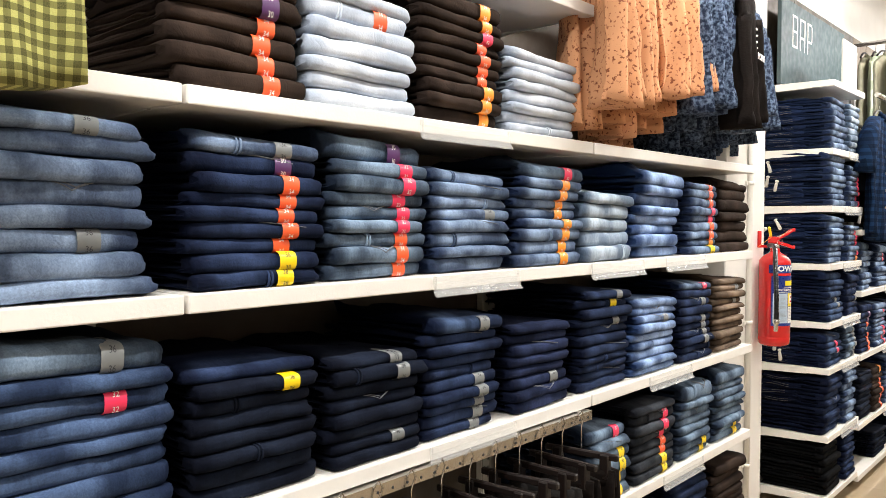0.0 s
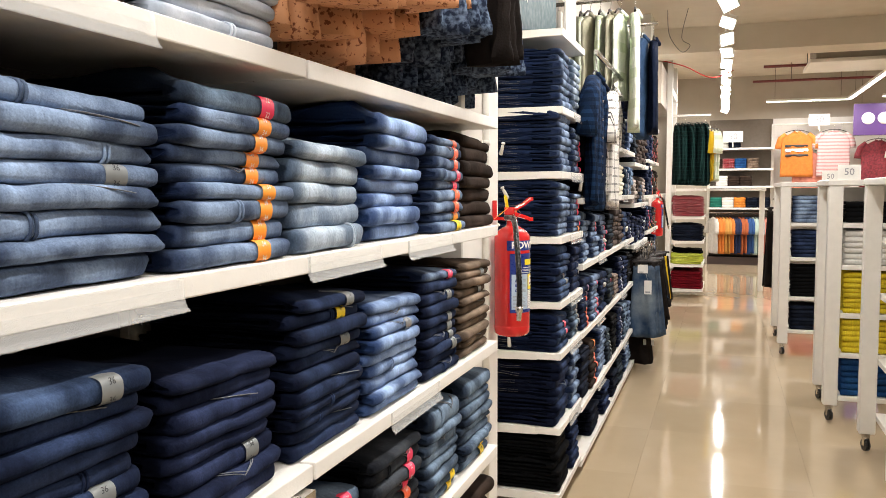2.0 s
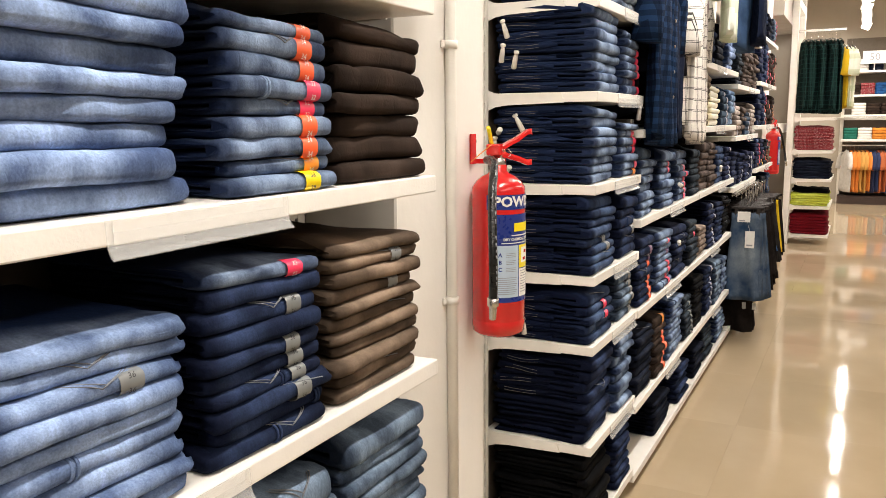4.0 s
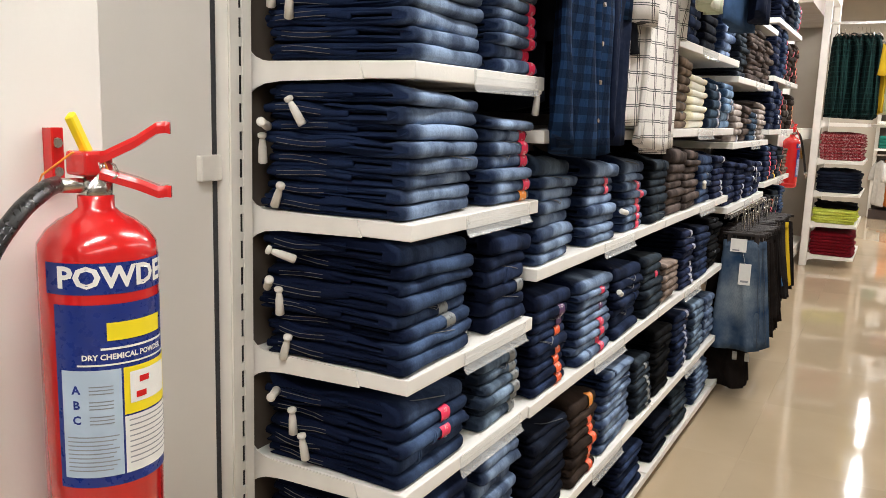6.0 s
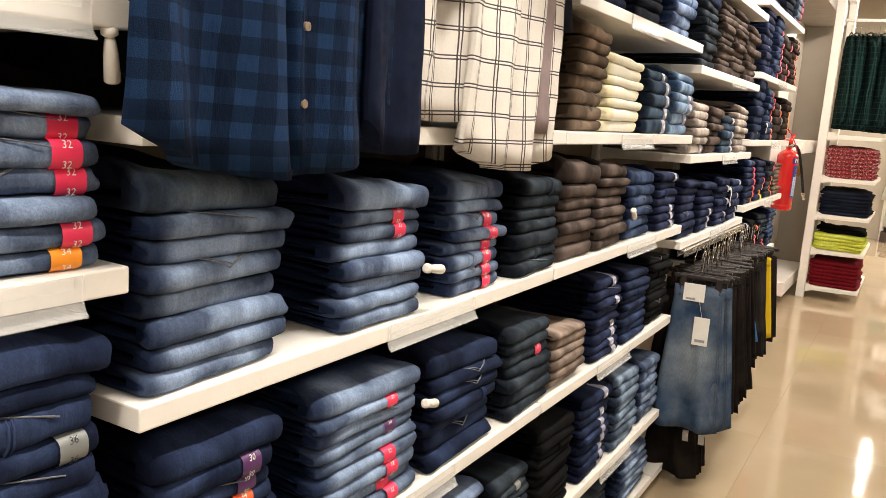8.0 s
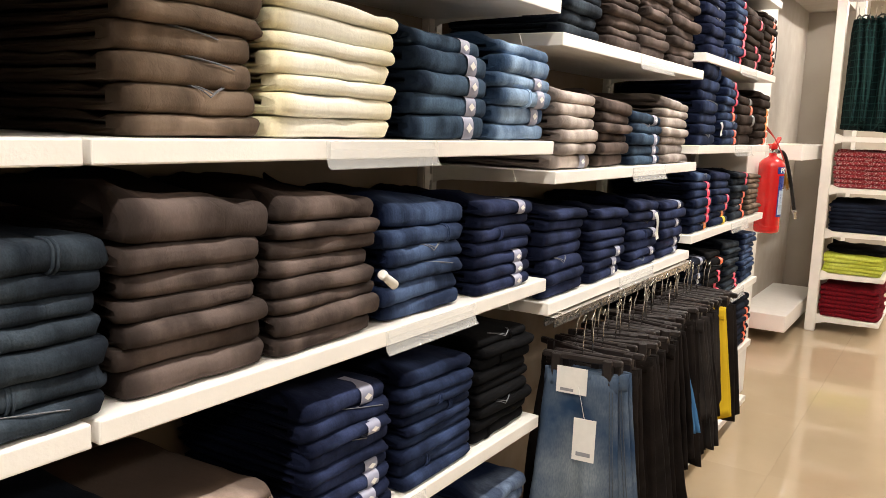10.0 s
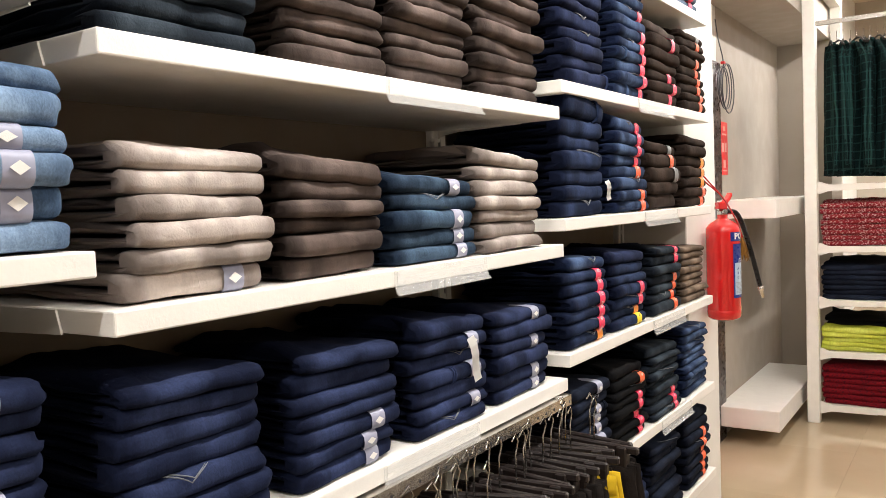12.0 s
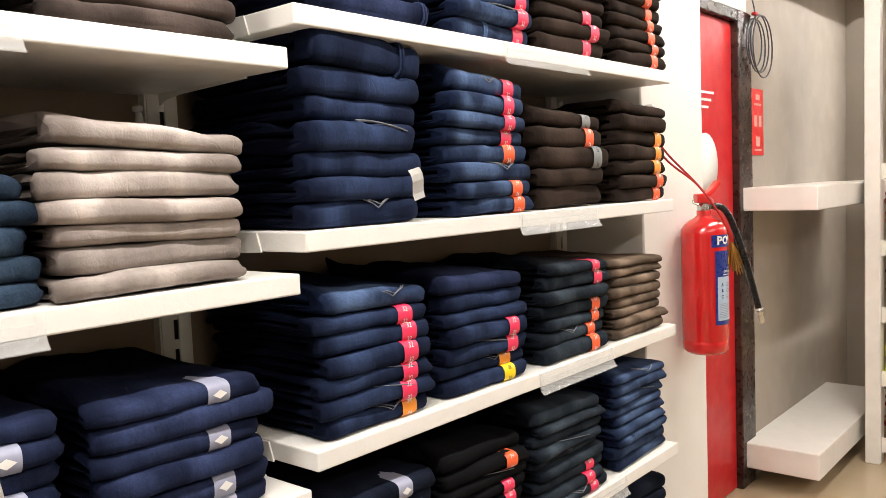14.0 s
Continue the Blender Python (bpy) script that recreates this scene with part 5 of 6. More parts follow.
def drape(outline, z1, z0, folds, amp, seed, thick=0.02, tail=0.0, nu=22, nv=16):
    """A hanging sheet of cloth with thickness, in the local yz plane. outline(v) gives (left, right) with v = 0 at the top; folds deepen downwards; tail rounds the hem."""
    bm = bmesh.new()
    grids = []
    for side in (1, -1):
        grid = []
        for j in range(nv + 1):
            v = j / nv
            a, b = outline(v)
            row = []
            for i in range(nu + 1):
                u = i / nu
                y = a + (b - a) * u
                hem = z0 + tail * (abs(2 * u - 1) ** 2.4)
                z = z1 + (hem - z1) * v
                edge = math.sin(math.pi * min(1, max(0, u)))
                wave = amp * (0.25 + 0.75 * v) * (math.sin(folds * 2 * math.pi * u + seed + 0.9 * math.sin(3 * v + seed)) + 0.7 * noise.noise(Vector((u * 6, v * 2.2, seed * 3))))
                fine = 0.006 * noise.noise(Vector((u * 14, v * 9, seed)))
                row.append(bm.verts.new((wave + fine + side * thick * (0.15 + 0.85 * edge**0.5) / 2, y, z)))
            grid.append(row)
        grids.append(grid)
    for side, grid in zip((1, -1), grids):
        for j in range(nv):
            for i in range(nu):
                q = (grid[j][i], grid[j + 1][i], grid[j + 1][i + 1], grid[j][i + 1])
                bm.faces.new(q if side > 0 else q[::-1]).smooth = True
    f, k = grids
    rim = [(j, 0) for j in range(nv + 1)] + [(nv, i) for i in range(1, nu + 1)] + [(j, nu) for j in range(nv - 1, -1, -1)] + [(0, i) for i in range(nu - 1, 0, -1)]
    for (j, i), (jj, ii) in zip(rim, rim[1:] + rim[:1]):
        bm.faces.new((f[j][i], k[j][i], k[jj][ii], f[jj][ii]))
    bmesh.ops.recalc_face_normals(bm, faces=bm.faces[:])
    return bm


def hook(parent, z, wide=0.2, turn=0.0):
    """A clothes hanger with its hook, under a thing."""
    bm = bmesh.new()
    tube(bm, [(0, 0.0, z), (0, 0, z + 0.03), (0, 0.012, z + 0.045), (0, 0.006, z + 0.062), (0, -0.01, z + 0.06)], 0.0018, 6)
    hk = part("hook", bm, CHROME, parent, "bright metal hanger hook", at=pose(0, 0, 0, 0, 0, turn))
    bm = bmesh.new()
    tube(bm, curve_points([(0, -wide, z - 0.045), (0, -wide * 0.5, z - 0.01), (0, 0, z), (0, wide * 0.5, z - 0.01), (0, wide, z - 0.045)], 4), 0.006, 8)
    part("hanger", bm, HANGER, parent, "dark brown plastic hanger", at=pose(0, 0, 0, 0, 0, turn))
    return hk


BUTTON = painted("brown_button", (0.22, 0.16, 0.11), 0.3, 0.2, 60.0)


def shirt(name, at, w, z1, z0, material, label, folds=3.5, amp=0.012, seed=1.0, buttons=True, tail=0.05, sleeves=True, category="shirt", inner=None, group=""):
    """A shirt on a hanger, seen from the front; local z counts from the floor."""
    t = thing(name, label, category, at, group)

    def body(v):
        s = min(1.0, 0.25 + v * 5.5) if v < 0.14 else 1.0
        return (-w / 2 * s * (0.92 + 0.08 * v), w / 2 * s * (0.92 + 0.08 * v))

    part("front", drape(body, z1, z0, folds, amp, seed, 0.05, tail), material, t)
    if inner:
        part("lining", drape(lambda v: (0.02 + 0.05 * v, 0.11 + 0.03 * v), z1 - 0.05, z0 + 0.07, 1.5, 0.006, seed + 2, 0.055), inner, t, "plain mauve undershirt")
    if sleeves:
        for s in (-1, 1):
            bm = bmesh.new()
            tube(bm, [(0, s * w * 0.34, z1 - 0.035), (-0.005, s * w * 0.5, z1 - 0.12), (-0.015, s * w * 0.56, z1 - 0.24), (-0.02, s * w * 0.57, z1 - 0.3)], [0.035, 0.05, 0.052, 0.055], 14)
            part("sleeve", bm, material, t, smooth=True)
    bm = bmesh.new()
    tube(bm, [(0.012, -0.05, z1 + 0.01), (0.035, 0.0, z1 - 0.02), (0.012, 0.05, z1 + 0.01)], [0.012, 0.014, 0.012], 8)
    part("collar", bm, material, t, smooth=True)
    if buttons:
        part("placket", drape(lambda v: (-0.016, 0.014), z1 - 0.02, z0 + 0.012, 0.5, amp * 0.5, seed, 0.062, 0.0, 6, 10), material, t)
        z = z0 + 0.09
        while z < z1 - 0.05:
            bm = bmesh.new()
            tube(bm, [(0.034, 0, z), (0.0385, 0, z)], 0.0055, 10)
            part("button", bm, BUTTON, t, "small brown shirt button")
            z += 0.09
    hook(t, z1 + 0.03, w * 0.36)
    return t


# rail and shirts over the long run
def rail(name, p, q, r, label, material=CHROME):
    bm = bmesh.new()
    tube(bm, [p, q], r, 12)
    return tagged(part(name, bm, material), label, "rail")


rail("hanging_rail", (-1.02, 4.9, 2.05), (-1.02, 6.05, 2.05), 0.0125, "chromed clothes rail above the check shirts")
for x in (-1.03, -1.11, -1.18, -1.255):
    rail("hanging_rail", (x, 2.16, 2.23), (x, 3.3, 2.23), 0.008, "chromed clothes rail above the printed shorts")
shirt("shirt", pose(-1.045, 5.075, 0, 0, 0, 3), 0.48, 1.955, 1.297, SHIRT_BLUE, "navy and blue plaid shirt hanging on a rail", 3.0, 0.02, 1.0, tail=0.06)
shirt("shirt", pose(-1.06, 5.335, 0, 0, 0, 8), 0.2, 1.945, 1.32, NAVY_CLOTH, "plain dark navy shirt hanging behind a plaid shirt", 1.6, 0.012, 2.2, False, 0.05, False)
shirt("shirt", pose(-1.075, 5.47, 0, 0, 0, -6), 0.26, 1.955, 1.372, SHIRT_WHITE, "off-white shirt with thin black check, hanging", 2.2, 0.016, 4.1, False, 0.03, False)
shirt("shirt", pose(-1.04, 5.72, 0, 0, 0, 4), 0.44, 1.955, 1.288, SHIRT_WHITE, "off-white shirt with thin black check over mauve undershirt", 3.2, 0.016, 3.3, False, 0.05, True, inner=MAUVE)

for k in range(9):
    shirt("shirt", pose(-1.26, 4.96 + 0.12 * k, 0, 0, 0, -80 + 6 * math.sin(k * 2.7)), 0.3, 1.87, 1.4, BROWN_CLOTH if k % 2 else DENIM_DARK, "dark shirt hanging behind the front shirts", 2.0, 0.012, k * 1.9, False, 0.03, True, group="dark shirts on the rail")
rail("hanging_rail", (-1.26, 4.9, 1.965), (-1.26, 6.05, 1.965), 0.0125, "chromed clothes rail at the back")

FACING = Matrix(((0, 0, 1, 0), (1, 0, 0, 0), (0, 1, 0, 0), (0, 0, 0, 1)))
def hang_shorts(y, w, z0, mat, lab, seed, behind=0.0):
    """A pair of shorts on a hanger: two boxy legs with pleated hems, and a waistband."""
    t = thing("hanging_shorts", lab, "shorts", pose((-0.98 if "black" in lab else -1.03 + 0.02 * math.sin(seed * 5)) - behind, y, 0, 0, 0, 14 * math.sin(seed * 3)), "hanging shorts")
    for s in (-1, 1):
        part("leg", drape(lambda v: tuple(sorted((s * 0.006, s * w * (0.44 + 0.12 * v)))), 2.06, z0 + 0.014 * s, 1.6, 0.028, seed + s, 0.07, 0.014, 22, 14), mat, t)
    part("waistband", drape(lambda v: (-w * 0.46, w * 0.46), 2.12, 2.055, 2.0, 0.004, seed, 0.05, 0.0, 14, 4), mat, t)
    if "drawstring" in lab:
        bm = bmesh.new()
        for k in range(4):
            tube(bm, [(0.03, -0.03, 2.03 - 0.02 * k), (0.036, 0.0, 2.022 - 0.02 * k), (0.03, 0.03, 2.03 - 0.02 * k)], 0.003, 6)
        part("drawstring", bm, CARD, t, "white laced drawstring")
        word("lettering", "POINT", 0.03, CARD, t, pose(0.052, 0, 1.93) @ FACING, "white printed word")
    hook(t, 2.15, 0.1)


# printed shorts in the first run
for y, w, z0, mat, lab, seed in (
    (2.18, 0.28, 1.7, ORANGE_PRINT, "orange printed shorts hanging on a rail", 0.4), (2.39, 0.3, 1.74, ORANGE_PRINT, "orange printed shorts hanging on a rail", 1.9), (2.59, 0.24, 1.78, ORANGE_PRINT, "orange printed shorts hanging on a rail", 3.0),
    (2.72, 0.22, 1.74, NAVY_PRINT, "navy printed shorts hanging on a rail", 4.2), (2.83, 0.22, 1.75, NAVY_PRINT, "navy printed shorts hanging on a rail", 5.6), (2.95, 0.16, 1.715, BROWN_CLOTH, "plain black shorts with white drawstring", 0.9), (3.2, 0.36, 1.77, NAVY_PRINT, "navy printed shorts hanging on a rail", 2.4),
):
    for row in range(1 if "black" in lab else 2 if y < 2.2 or 2.5 < y < 2.6 else 4):
        hang_shorts(y + 0.05 * row + 0.012 * math.sin(seed * 7 + row * 2.3), w * (1.0 if row == 0 else 0.96), z0 - 0.042 * row, mat, lab if row == 0 else lab.replace("on a rail", "behind others"), seed + 1.7 * row, 0.075 * row)

shirt("shirt", pose(-1.0, 0.585, 0, 0, 0, -4), 0.36, 2.05, 1.555, SHIRT_LIME, "lime and black gingham shirt hanging on a rail", 3.0, 0.014, 0.7, False, 0.02, False)
rail("hanging_rail", (-1.0, 0.2, 2.14), (-1.0, 0.94, 2.14), 0.0125, "chromed clothes rail above the gingham shirt")

# shirts on two arms that stand out from the wall, seen edge-on
rail("hanging_rail", (-1.43, 5.95, 2.515), (-0.9, 5.95, 2.53), 0.0125, "chromed arm with pale shirts")
rail("hanging_rail", (-1.43, 6.5, 2.465), (-0.86, 6.5, 2.475), 0.0125, "chromed arm with denim shirts")
for k, (x, y, z1, z0, w, mat, lab) in enumerate((
    (-1.32, 5.95, 2.43, 1.95, 0.36, OLIVE_CLOTH, "pale olive shirt hanging on a high arm"), (-1.265, 5.95, 2.43, 1.95, 0.38, SHIRT_PALE, "pale green checked shirt on a high arm"),
    (-1.21, 5.95, 2.43, 1.95, 0.38, OLIVE_CLOTH, "pale olive shirt hanging on a high arm"), (-1.15, 5.95, 2.43, 1.93, 0.38, SHIRT_PALE, "pale green checked shirt on a high arm"),
    (-1.09, 5.95, 2.43, 1.93, 0.4, OLIVE_CLOTH, "pale olive shirt hanging on a high arm"), (-1.03, 5.95, 2.43, 1.93, 0.42, SHIRT_PALE, "pale green checked shirt on a high arm"),
    (-0.95, 5.95, 2.43, 1.74, 0.46, SHIRT_PALE, "long pale green checked shirt on a high arm"),
    (-1.02, 6.5, 2.38, 1.9, 0.36, NAVY_CLOTH, "dark navy shirt hanging on a high arm"), (-0.95, 6.5, 2.38, 1.73, 0.4, DENIM_BLUE, "blue denim shirt hanging on a high arm"), (-0.885, 6.5, 2.36, 1.76, 0.36, NAVY_CLOTH, "dark navy shirt hanging on a high arm"),
)):
    shirt("shirt", pose(x, y, 0, 0, 0, 7 * math.sin(k * 2.3)), w, z1, z0, mat, lab, 2.0, 0.012, k * 1.3, False, 0.03, False)


# ---- trousers hanging under a shelf ----
def toothed_rail(y0, y1, x, z):
    """A perforated steel bar under the shelf front, on which the hangers hook."""
    t = thing("hang_bar", "perforated bright metal hang bar under the shelf", "rail", pose(x, y0, z))
    bm = bmesh.new()
    # a pressed channel, open below
    prof = [(-0.013, -0.009), (-0.013, 0.015), (0.013, 0.015), (0.013, -0.009), (0.011, -0.009), (0.011, 0.012), (-0.011, 0.012), (-0.011, -0.009)]
    ends = [[bm.verts.new((px, py, pz)) for px, pz in prof] for py in (0.0, y1 - y0)]
    for i in range(8):
        k = (i + 1) % 8
        bm.faces.new((ends[0][i], ends[0][k], ends[1][k], ends[1][i]))
    bm.faces.new(ends[0][::-1]), bm.faces.new(ends[1])
    bmesh.ops.recalc_face_normals(bm, faces=bm.faces[:])
    part("bar", bm, CHROME, t)
    y = 0.02
    while y < y1 - y0:
        bm = bmesh.new()
        tube(bm, [(0.0125, y, 0.0), (0.0138, y, 0.0)], 0.003, 8)
        part("hole", bm, INK, t, "dark punched hole")
        y += 0.04
    for y in (0.05, y1 - y0 - 0.05):
        part("hang_bracket", boxed(-0.006, y - 0.008, 0.014, 0.006, y + 0.008, 0.0185), CHROME, t)
    return t


toothed_rail(7.29, 8.44, -1.068, 0.93)
toothed_rail(1.0, 2.12, -1.068, 0.905)


JEANS_SEAM = painted("jeans_seam_thread", (0.05, 0.065, 0.09), 0.9, 0.3, 200.0, bump=0)


def trousers(at, mat, label, length, w0=0.17, w1=0.25, seed=0.0, badge=False):
    """Trousers folded lengthwise and clipped to a hanger, seen from the hem side on; local z down from the rail."""
    t = thing("hanging_trousers", label, "trousers", at, "hanging trousers")
    top = -0.12
    part("leg_front", drape(lambda v: (-w0 / 2 - (w1 - w0) * 0.45 * v, w0 / 2 + (w1 - w0) * 0.55 * v), top, -length, 1.6, 0.019, seed, 0.024, 0.03 * math.sin(seed), 18, 16), mat, t)
    part("leg_back", drape(lambda v: (-w0 / 2 - (w1 - w0) * 0.4 * v + 0.01, w0 / 2 + (w1 - w0) * 0.62 * v), top, -length - 0.012, 1.6, 0.019, seed, 0.018, 0.02, 18, 16), mat, t, at=pose(-0.03, 0, 0))
    part("waistband", drape(lambda v: (-w0 / 2 - 0.003, w0 / 2 + 0.003), top + 0.004, top - 0.036, 1.0, 0.003, seed, 0.028, 0.0, 10, 3), mat, t)
    bm = bmesh.new()
    tube(bm, [(0, 0, -0.075), (0, 0, -0.02), (0, 0.012, 0.004), (0, 0.002, 0.02), (0, -0.012, 0.008)], 0.0018, 6)
    part("hook", bm, CHROME, t, "bright metal hanger hook", at=pose(0, 0, 0, 0, 0, 90))
    hg = part("hanger", boxed(-0.007, -w0 / 2 - 0.01, -0.092, 0.007, w0 / 2 + 0.01, -0.076, bevel=0.003), HANGER, t, "dark brown plastic clip hanger")
    for s in (-1, 1):
        part("clip", boxed(-0.011, s * w0 * 0.36 - 0.012, -0.14, 0.011, s * w0 * 0.36 + 0.012, -0.078, bevel=0.003), HANGER, hg)
    if mat in (JEANS_FADED, CHARCOAL_FADED):
        for e in (0.0, 0.007) if mat == JEANS_FADED else (0.0,):
            bm = bmesh.new()
            pts = [(0.016 - 0.006 * v + 0.004 * math.sin(5 * v + seed), w0 / 2 - 0.006 - e + (w1 - w0) * 0.55 * v, top - 0.03 - (length + top - 0.045) * v) for v in [k / 8 for k in range(9)]]
            tube(bm, pts, 0.0012, 4, False)
            part("side_seam", bm, JEANS_SEAM if mat == JEANS_FADED else GREY_CLOTH, t, "seam stitching")
    if badge:
        card = part("size_card", boxed(0.016, -0.055, -0.17, 0.0175, 0.02, -0.105), CARD, t, "white card size badge")
        part("print", boxed(0.0177, -0.045, -0.165, 0.0183, -0.012, -0.158), GREY_INK, card)
        tag = part("swing_tag", boxed(0.02, -0.005, -0.33, 0.0215, 0.05, -0.225, bevel=0.0006), CARD, t, "white card swing tag")
        part("print", boxed(0.0217, 0.005, -0.318, 0.0222, 0.04, -0.308), GREY_INK, tag)
        bm = bmesh.new()
        tube(bm, [(0.018, 0.0, -0.15), (0.02, 0.02, -0.225)], 0.0008, 4)
        part("tag_string", bm, CARD, t)
    return t


rt = random.Random(3)
row = [("b", 0.66), ("b", 0.66)] + [(c, rt.uniform(0.55, 0.68) - 0.005 * i) for i, c in enumerate("kkgkkkkkgkkkkkkkgkkkkggkkgkgykkkk")]
for k, (c, length) in enumerate(row):
    mat, lab = {"b": (JEANS_FADED, "mid-blue faded denim jeans hanging from a clip hanger"), "k": (BROWN_CLOTH, "black-brown trousers hanging from a clip hanger"), "g": (CHARCOAL_FADED, "charcoal denim trousers hanging from a clip hanger"), "y": (YELLOW_CLOTH, "mustard trousers hanging between dark trousers")}[c]
    y = 7.315 + 0.0325 * k
    trousers(pose(-0.99 if c == "y" else -1.01 + rt.uniform(-0.03, 0.035), y, 0.937, rt.uniform(-2.5, 2.5), 0, (-90 + rt.uniform(-22, 18)) if k > 1 else -84 - 5 * k), mat, lab, length, seed=k * 1.7, badge=k == 0, w0=0.175 if k < 2 else 0.19, w1=0.24 if k < 2 else 0.27)
trousers(pose(-0.965, 7.9, 0.937, 0, 0, -84), SKY_CLOTH, "sky-blue trousers hanging between dark trousers", 0.44, 0.06, 0.2, 9.0)
for k in range(12):
    trousers(pose(-1.045, 1.06 + 0.09 * k, 0.912, 0, 0, -90 + rt.uniform(-9, 9)), GREY_CLOTH if k % 3 == 0 else BROWN_CLOTH, "dark brown trousers hanging under a shelf", 0.56, seed=k * 2.1, w0=0.18, w1=0.24)
for k in range(3):
    trousers(pose(-1.05, 7.41 + 0.05 * k, 0.42, 0, 0, -90 + rt.uniform(-6, 6)), BROWN_CLOTH, "black trousers hanging on the lower bar", 0.37, seed=k * 2.9, w0=0.17, w1=0.22)
toothed_rail(7.38, 8.44, -1.05, 0.41)
for y in (7.39, 8.43):
    tagged(part("bar_arm", boxed(-1.405, y - 0.006, 0.408, -1.062, y + 0.006, 0.422), CHROME), "bright metal arm holding the lower bar", "bracket")

for x in (-0.99, -0.93):
    paper_tag(pose(x, 7.385, 0.245, 0, 0, -90), 0.022, 0.045, "small white paper tag on black trousers")

# ---- sign board and tray over the short bay ----
t = thing("sign_board", "grey-teal sign board with pale lettering over the shelves", "sign", pose(-1.33, 4.35, 2.07))
part("board", boxed(-0.01, 0, 0, 0.01, 1.1, 0.42, bevel=0.002), painted("sign_teal", (0.06, 0.092, 0.1), 0.65, 0.1), t)
for k, strokes in enumerate((((0, 0, 0.01, 0.16), (0.01, 0.15, 0.07, 0.16), (0.01, 0.075, 0.07, 0.085), (0.01, 0, 0.07, 0.01), (0.07, 0, 0.08, 0.16)), ((0, 0, 0.01, 0.16), (0.01, 0.15, 0.07, 0.16), (0.01, 0.06, 0.07, 0.07), (0.07, 0, 0.08, 0.16)), ((0, 0, 0.01, 0.16), (0.01, 0.15, 0.07, 0.16), (0.01, 0.06, 0.07, 0.07), (0.07, 0.07, 0.08, 0.15)))):
    for y0, z0, y1, z1 in strokes:
        part("letter_shape", boxed(0.0105, 0.16 + 0.12 * k + y0, 0.2 + z0, 0.0125, 0.16 + 0.12 * k + y1, 0.2 + z1), CARD, t, "pale letter stroke")
shelf(4.322, 4.88, 2.06, label="white laminate tray shelf over the short bay")
tagged(part("show_card", boxed(-1.12, 4.62, 2.061, -1.11, 4.86, 2.3, bevel=0.002), CARD), "plain white show card standing on a tray shelf", "card")


# ---- far rack with checked shirts ----
def far_post(x, y, z1=3.1):
    return boxed(x - 0.034, y - 0.034, 0, x + 0.034, y + 0.034, z1, bevel=0.004)


for key, ground, ink in (("red", (0.2, 0.015, 0.022), (0.42, 0.25, 0.25)), ("maroon", (0.16, 0.006, 0.012), (0.05, 0.006, 0.01))):
    CLOTH[key] = printed(key + "_check_cloth", ground, ink, 130.0, 0.52, 0.62)
t = thing("display_rack", "white steel display rack with five open shelves", "rack", pose(0, 0, 0))
for x, y in ((-1.105, 11.95), (-1.105, 13.0), (0.07, 12.92)):
    part("post", far_post(x, y, 3.1 if x < -1 else 1.377), STEEL_WHITE, t)
for z in (0.11, 0.43, 0.735, 1.05, 1.41):
    part("shelf_board", boxed(-1.07, 11.94, z - 0.032, -0.66, 12.96, z, bevel=0.003), WHITE, t)
for z in (0.11, 0.43, 0.735, 1.05, 1.41):
    bm = bmesh.new()
    pts = [(0.0, -0.055), (0.0, 0.022), (0.02, 0.018), (0.06, 0.0015), (0.3, 0.0015), (0.3, -0.033), (0.06, -0.036)]
    sides = [[bm.verts.new((-1.07 + x, y, z + h)) for x, h in pts] for y in (11.934, 11.938)]
    bm.faces.new(sides[0]), bm.faces.new(sides[1][::-1])
    for i in range(len(pts)):
        j = (i + 1) % len(pts)
        bm.faces.new((sides[0][j], sides[0][i], sides[1][i], sides[1][j]))
    part("bracket", bm, STEEL_WHITE, t)
part("shelf_board", boxed(-0.656, 12.6, 1.378, 0.104, 12.96, 1.41, bevel=0.003), WHITE, t)
part("top_beam", boxed(-1.139, 11.985, 2.62, -1.071, 12.965, 2.7, bevel=0.003), STEEL_WHITE, t)
part("arm", boxed(-1.071, 11.93, 2.33, -0.6, 11.95, 2.355), CHROME, t, "bright metal hanging arm")
for z, colour, n, h, what in ((1.05, "red", 8, 0.25, "shirt"), (0.735, "dark", 7, 0.2, "shirt"), (0.43, "lime", 5, 0.13, "shirt"), (0.43, "black", 2, 0.05, "shirt"), (0.11, "maroon", 7, 0.22, "shirt")):
    for y in ((12.1,) if n == 2 else (11.97, 12.3)):
        zz = z + 0.001 + (0.131 if n == 2 else 0)
        for i in range(n):
            garment(colour, 0.37, h / n, pose(-0.87 + rnd.uniform(-0.01, 0.01), y, zz, 0, 0, -90 + rnd.uniform(-3, 3)), kind="folded_shirt", what="shirt", group="folded shirts", deep=0.95, loose=i == n - 1 or colour == "lime")
            zz += h / n
for k in range(11):
    shirt("shirt", pose(-1.03 + 0.036 * k, 12.2 + 0.02 * math.sin(k * 2.7), 0, 0, 0, 12 + 11 * math.sin(k * 1.9)), 0.42, 2.24, 1.46 + 0.035 * math.sin(k * 3.1), SHIRT_GREEN, "dark green plaid shirt on a rack arm", 2.4, 0.018, k * 1.1, False, 0.07, False, group="plaid shirts")
for k in range(3):
    shirt("shirt", pose(-0.62 + 0.04 * k, 12.25, 0, 0, 0, 14), 0.38, 2.16, 1.5, YELLOW_CLOTH if k == 0 else SHIRT_PALE, "yellow patterned shirt on a rack arm" if k == 0 else "pale checked shirt on a rack arm", 2.4, 0.012, k * 1.7, False, 0.03, True, group="plaid shirts")


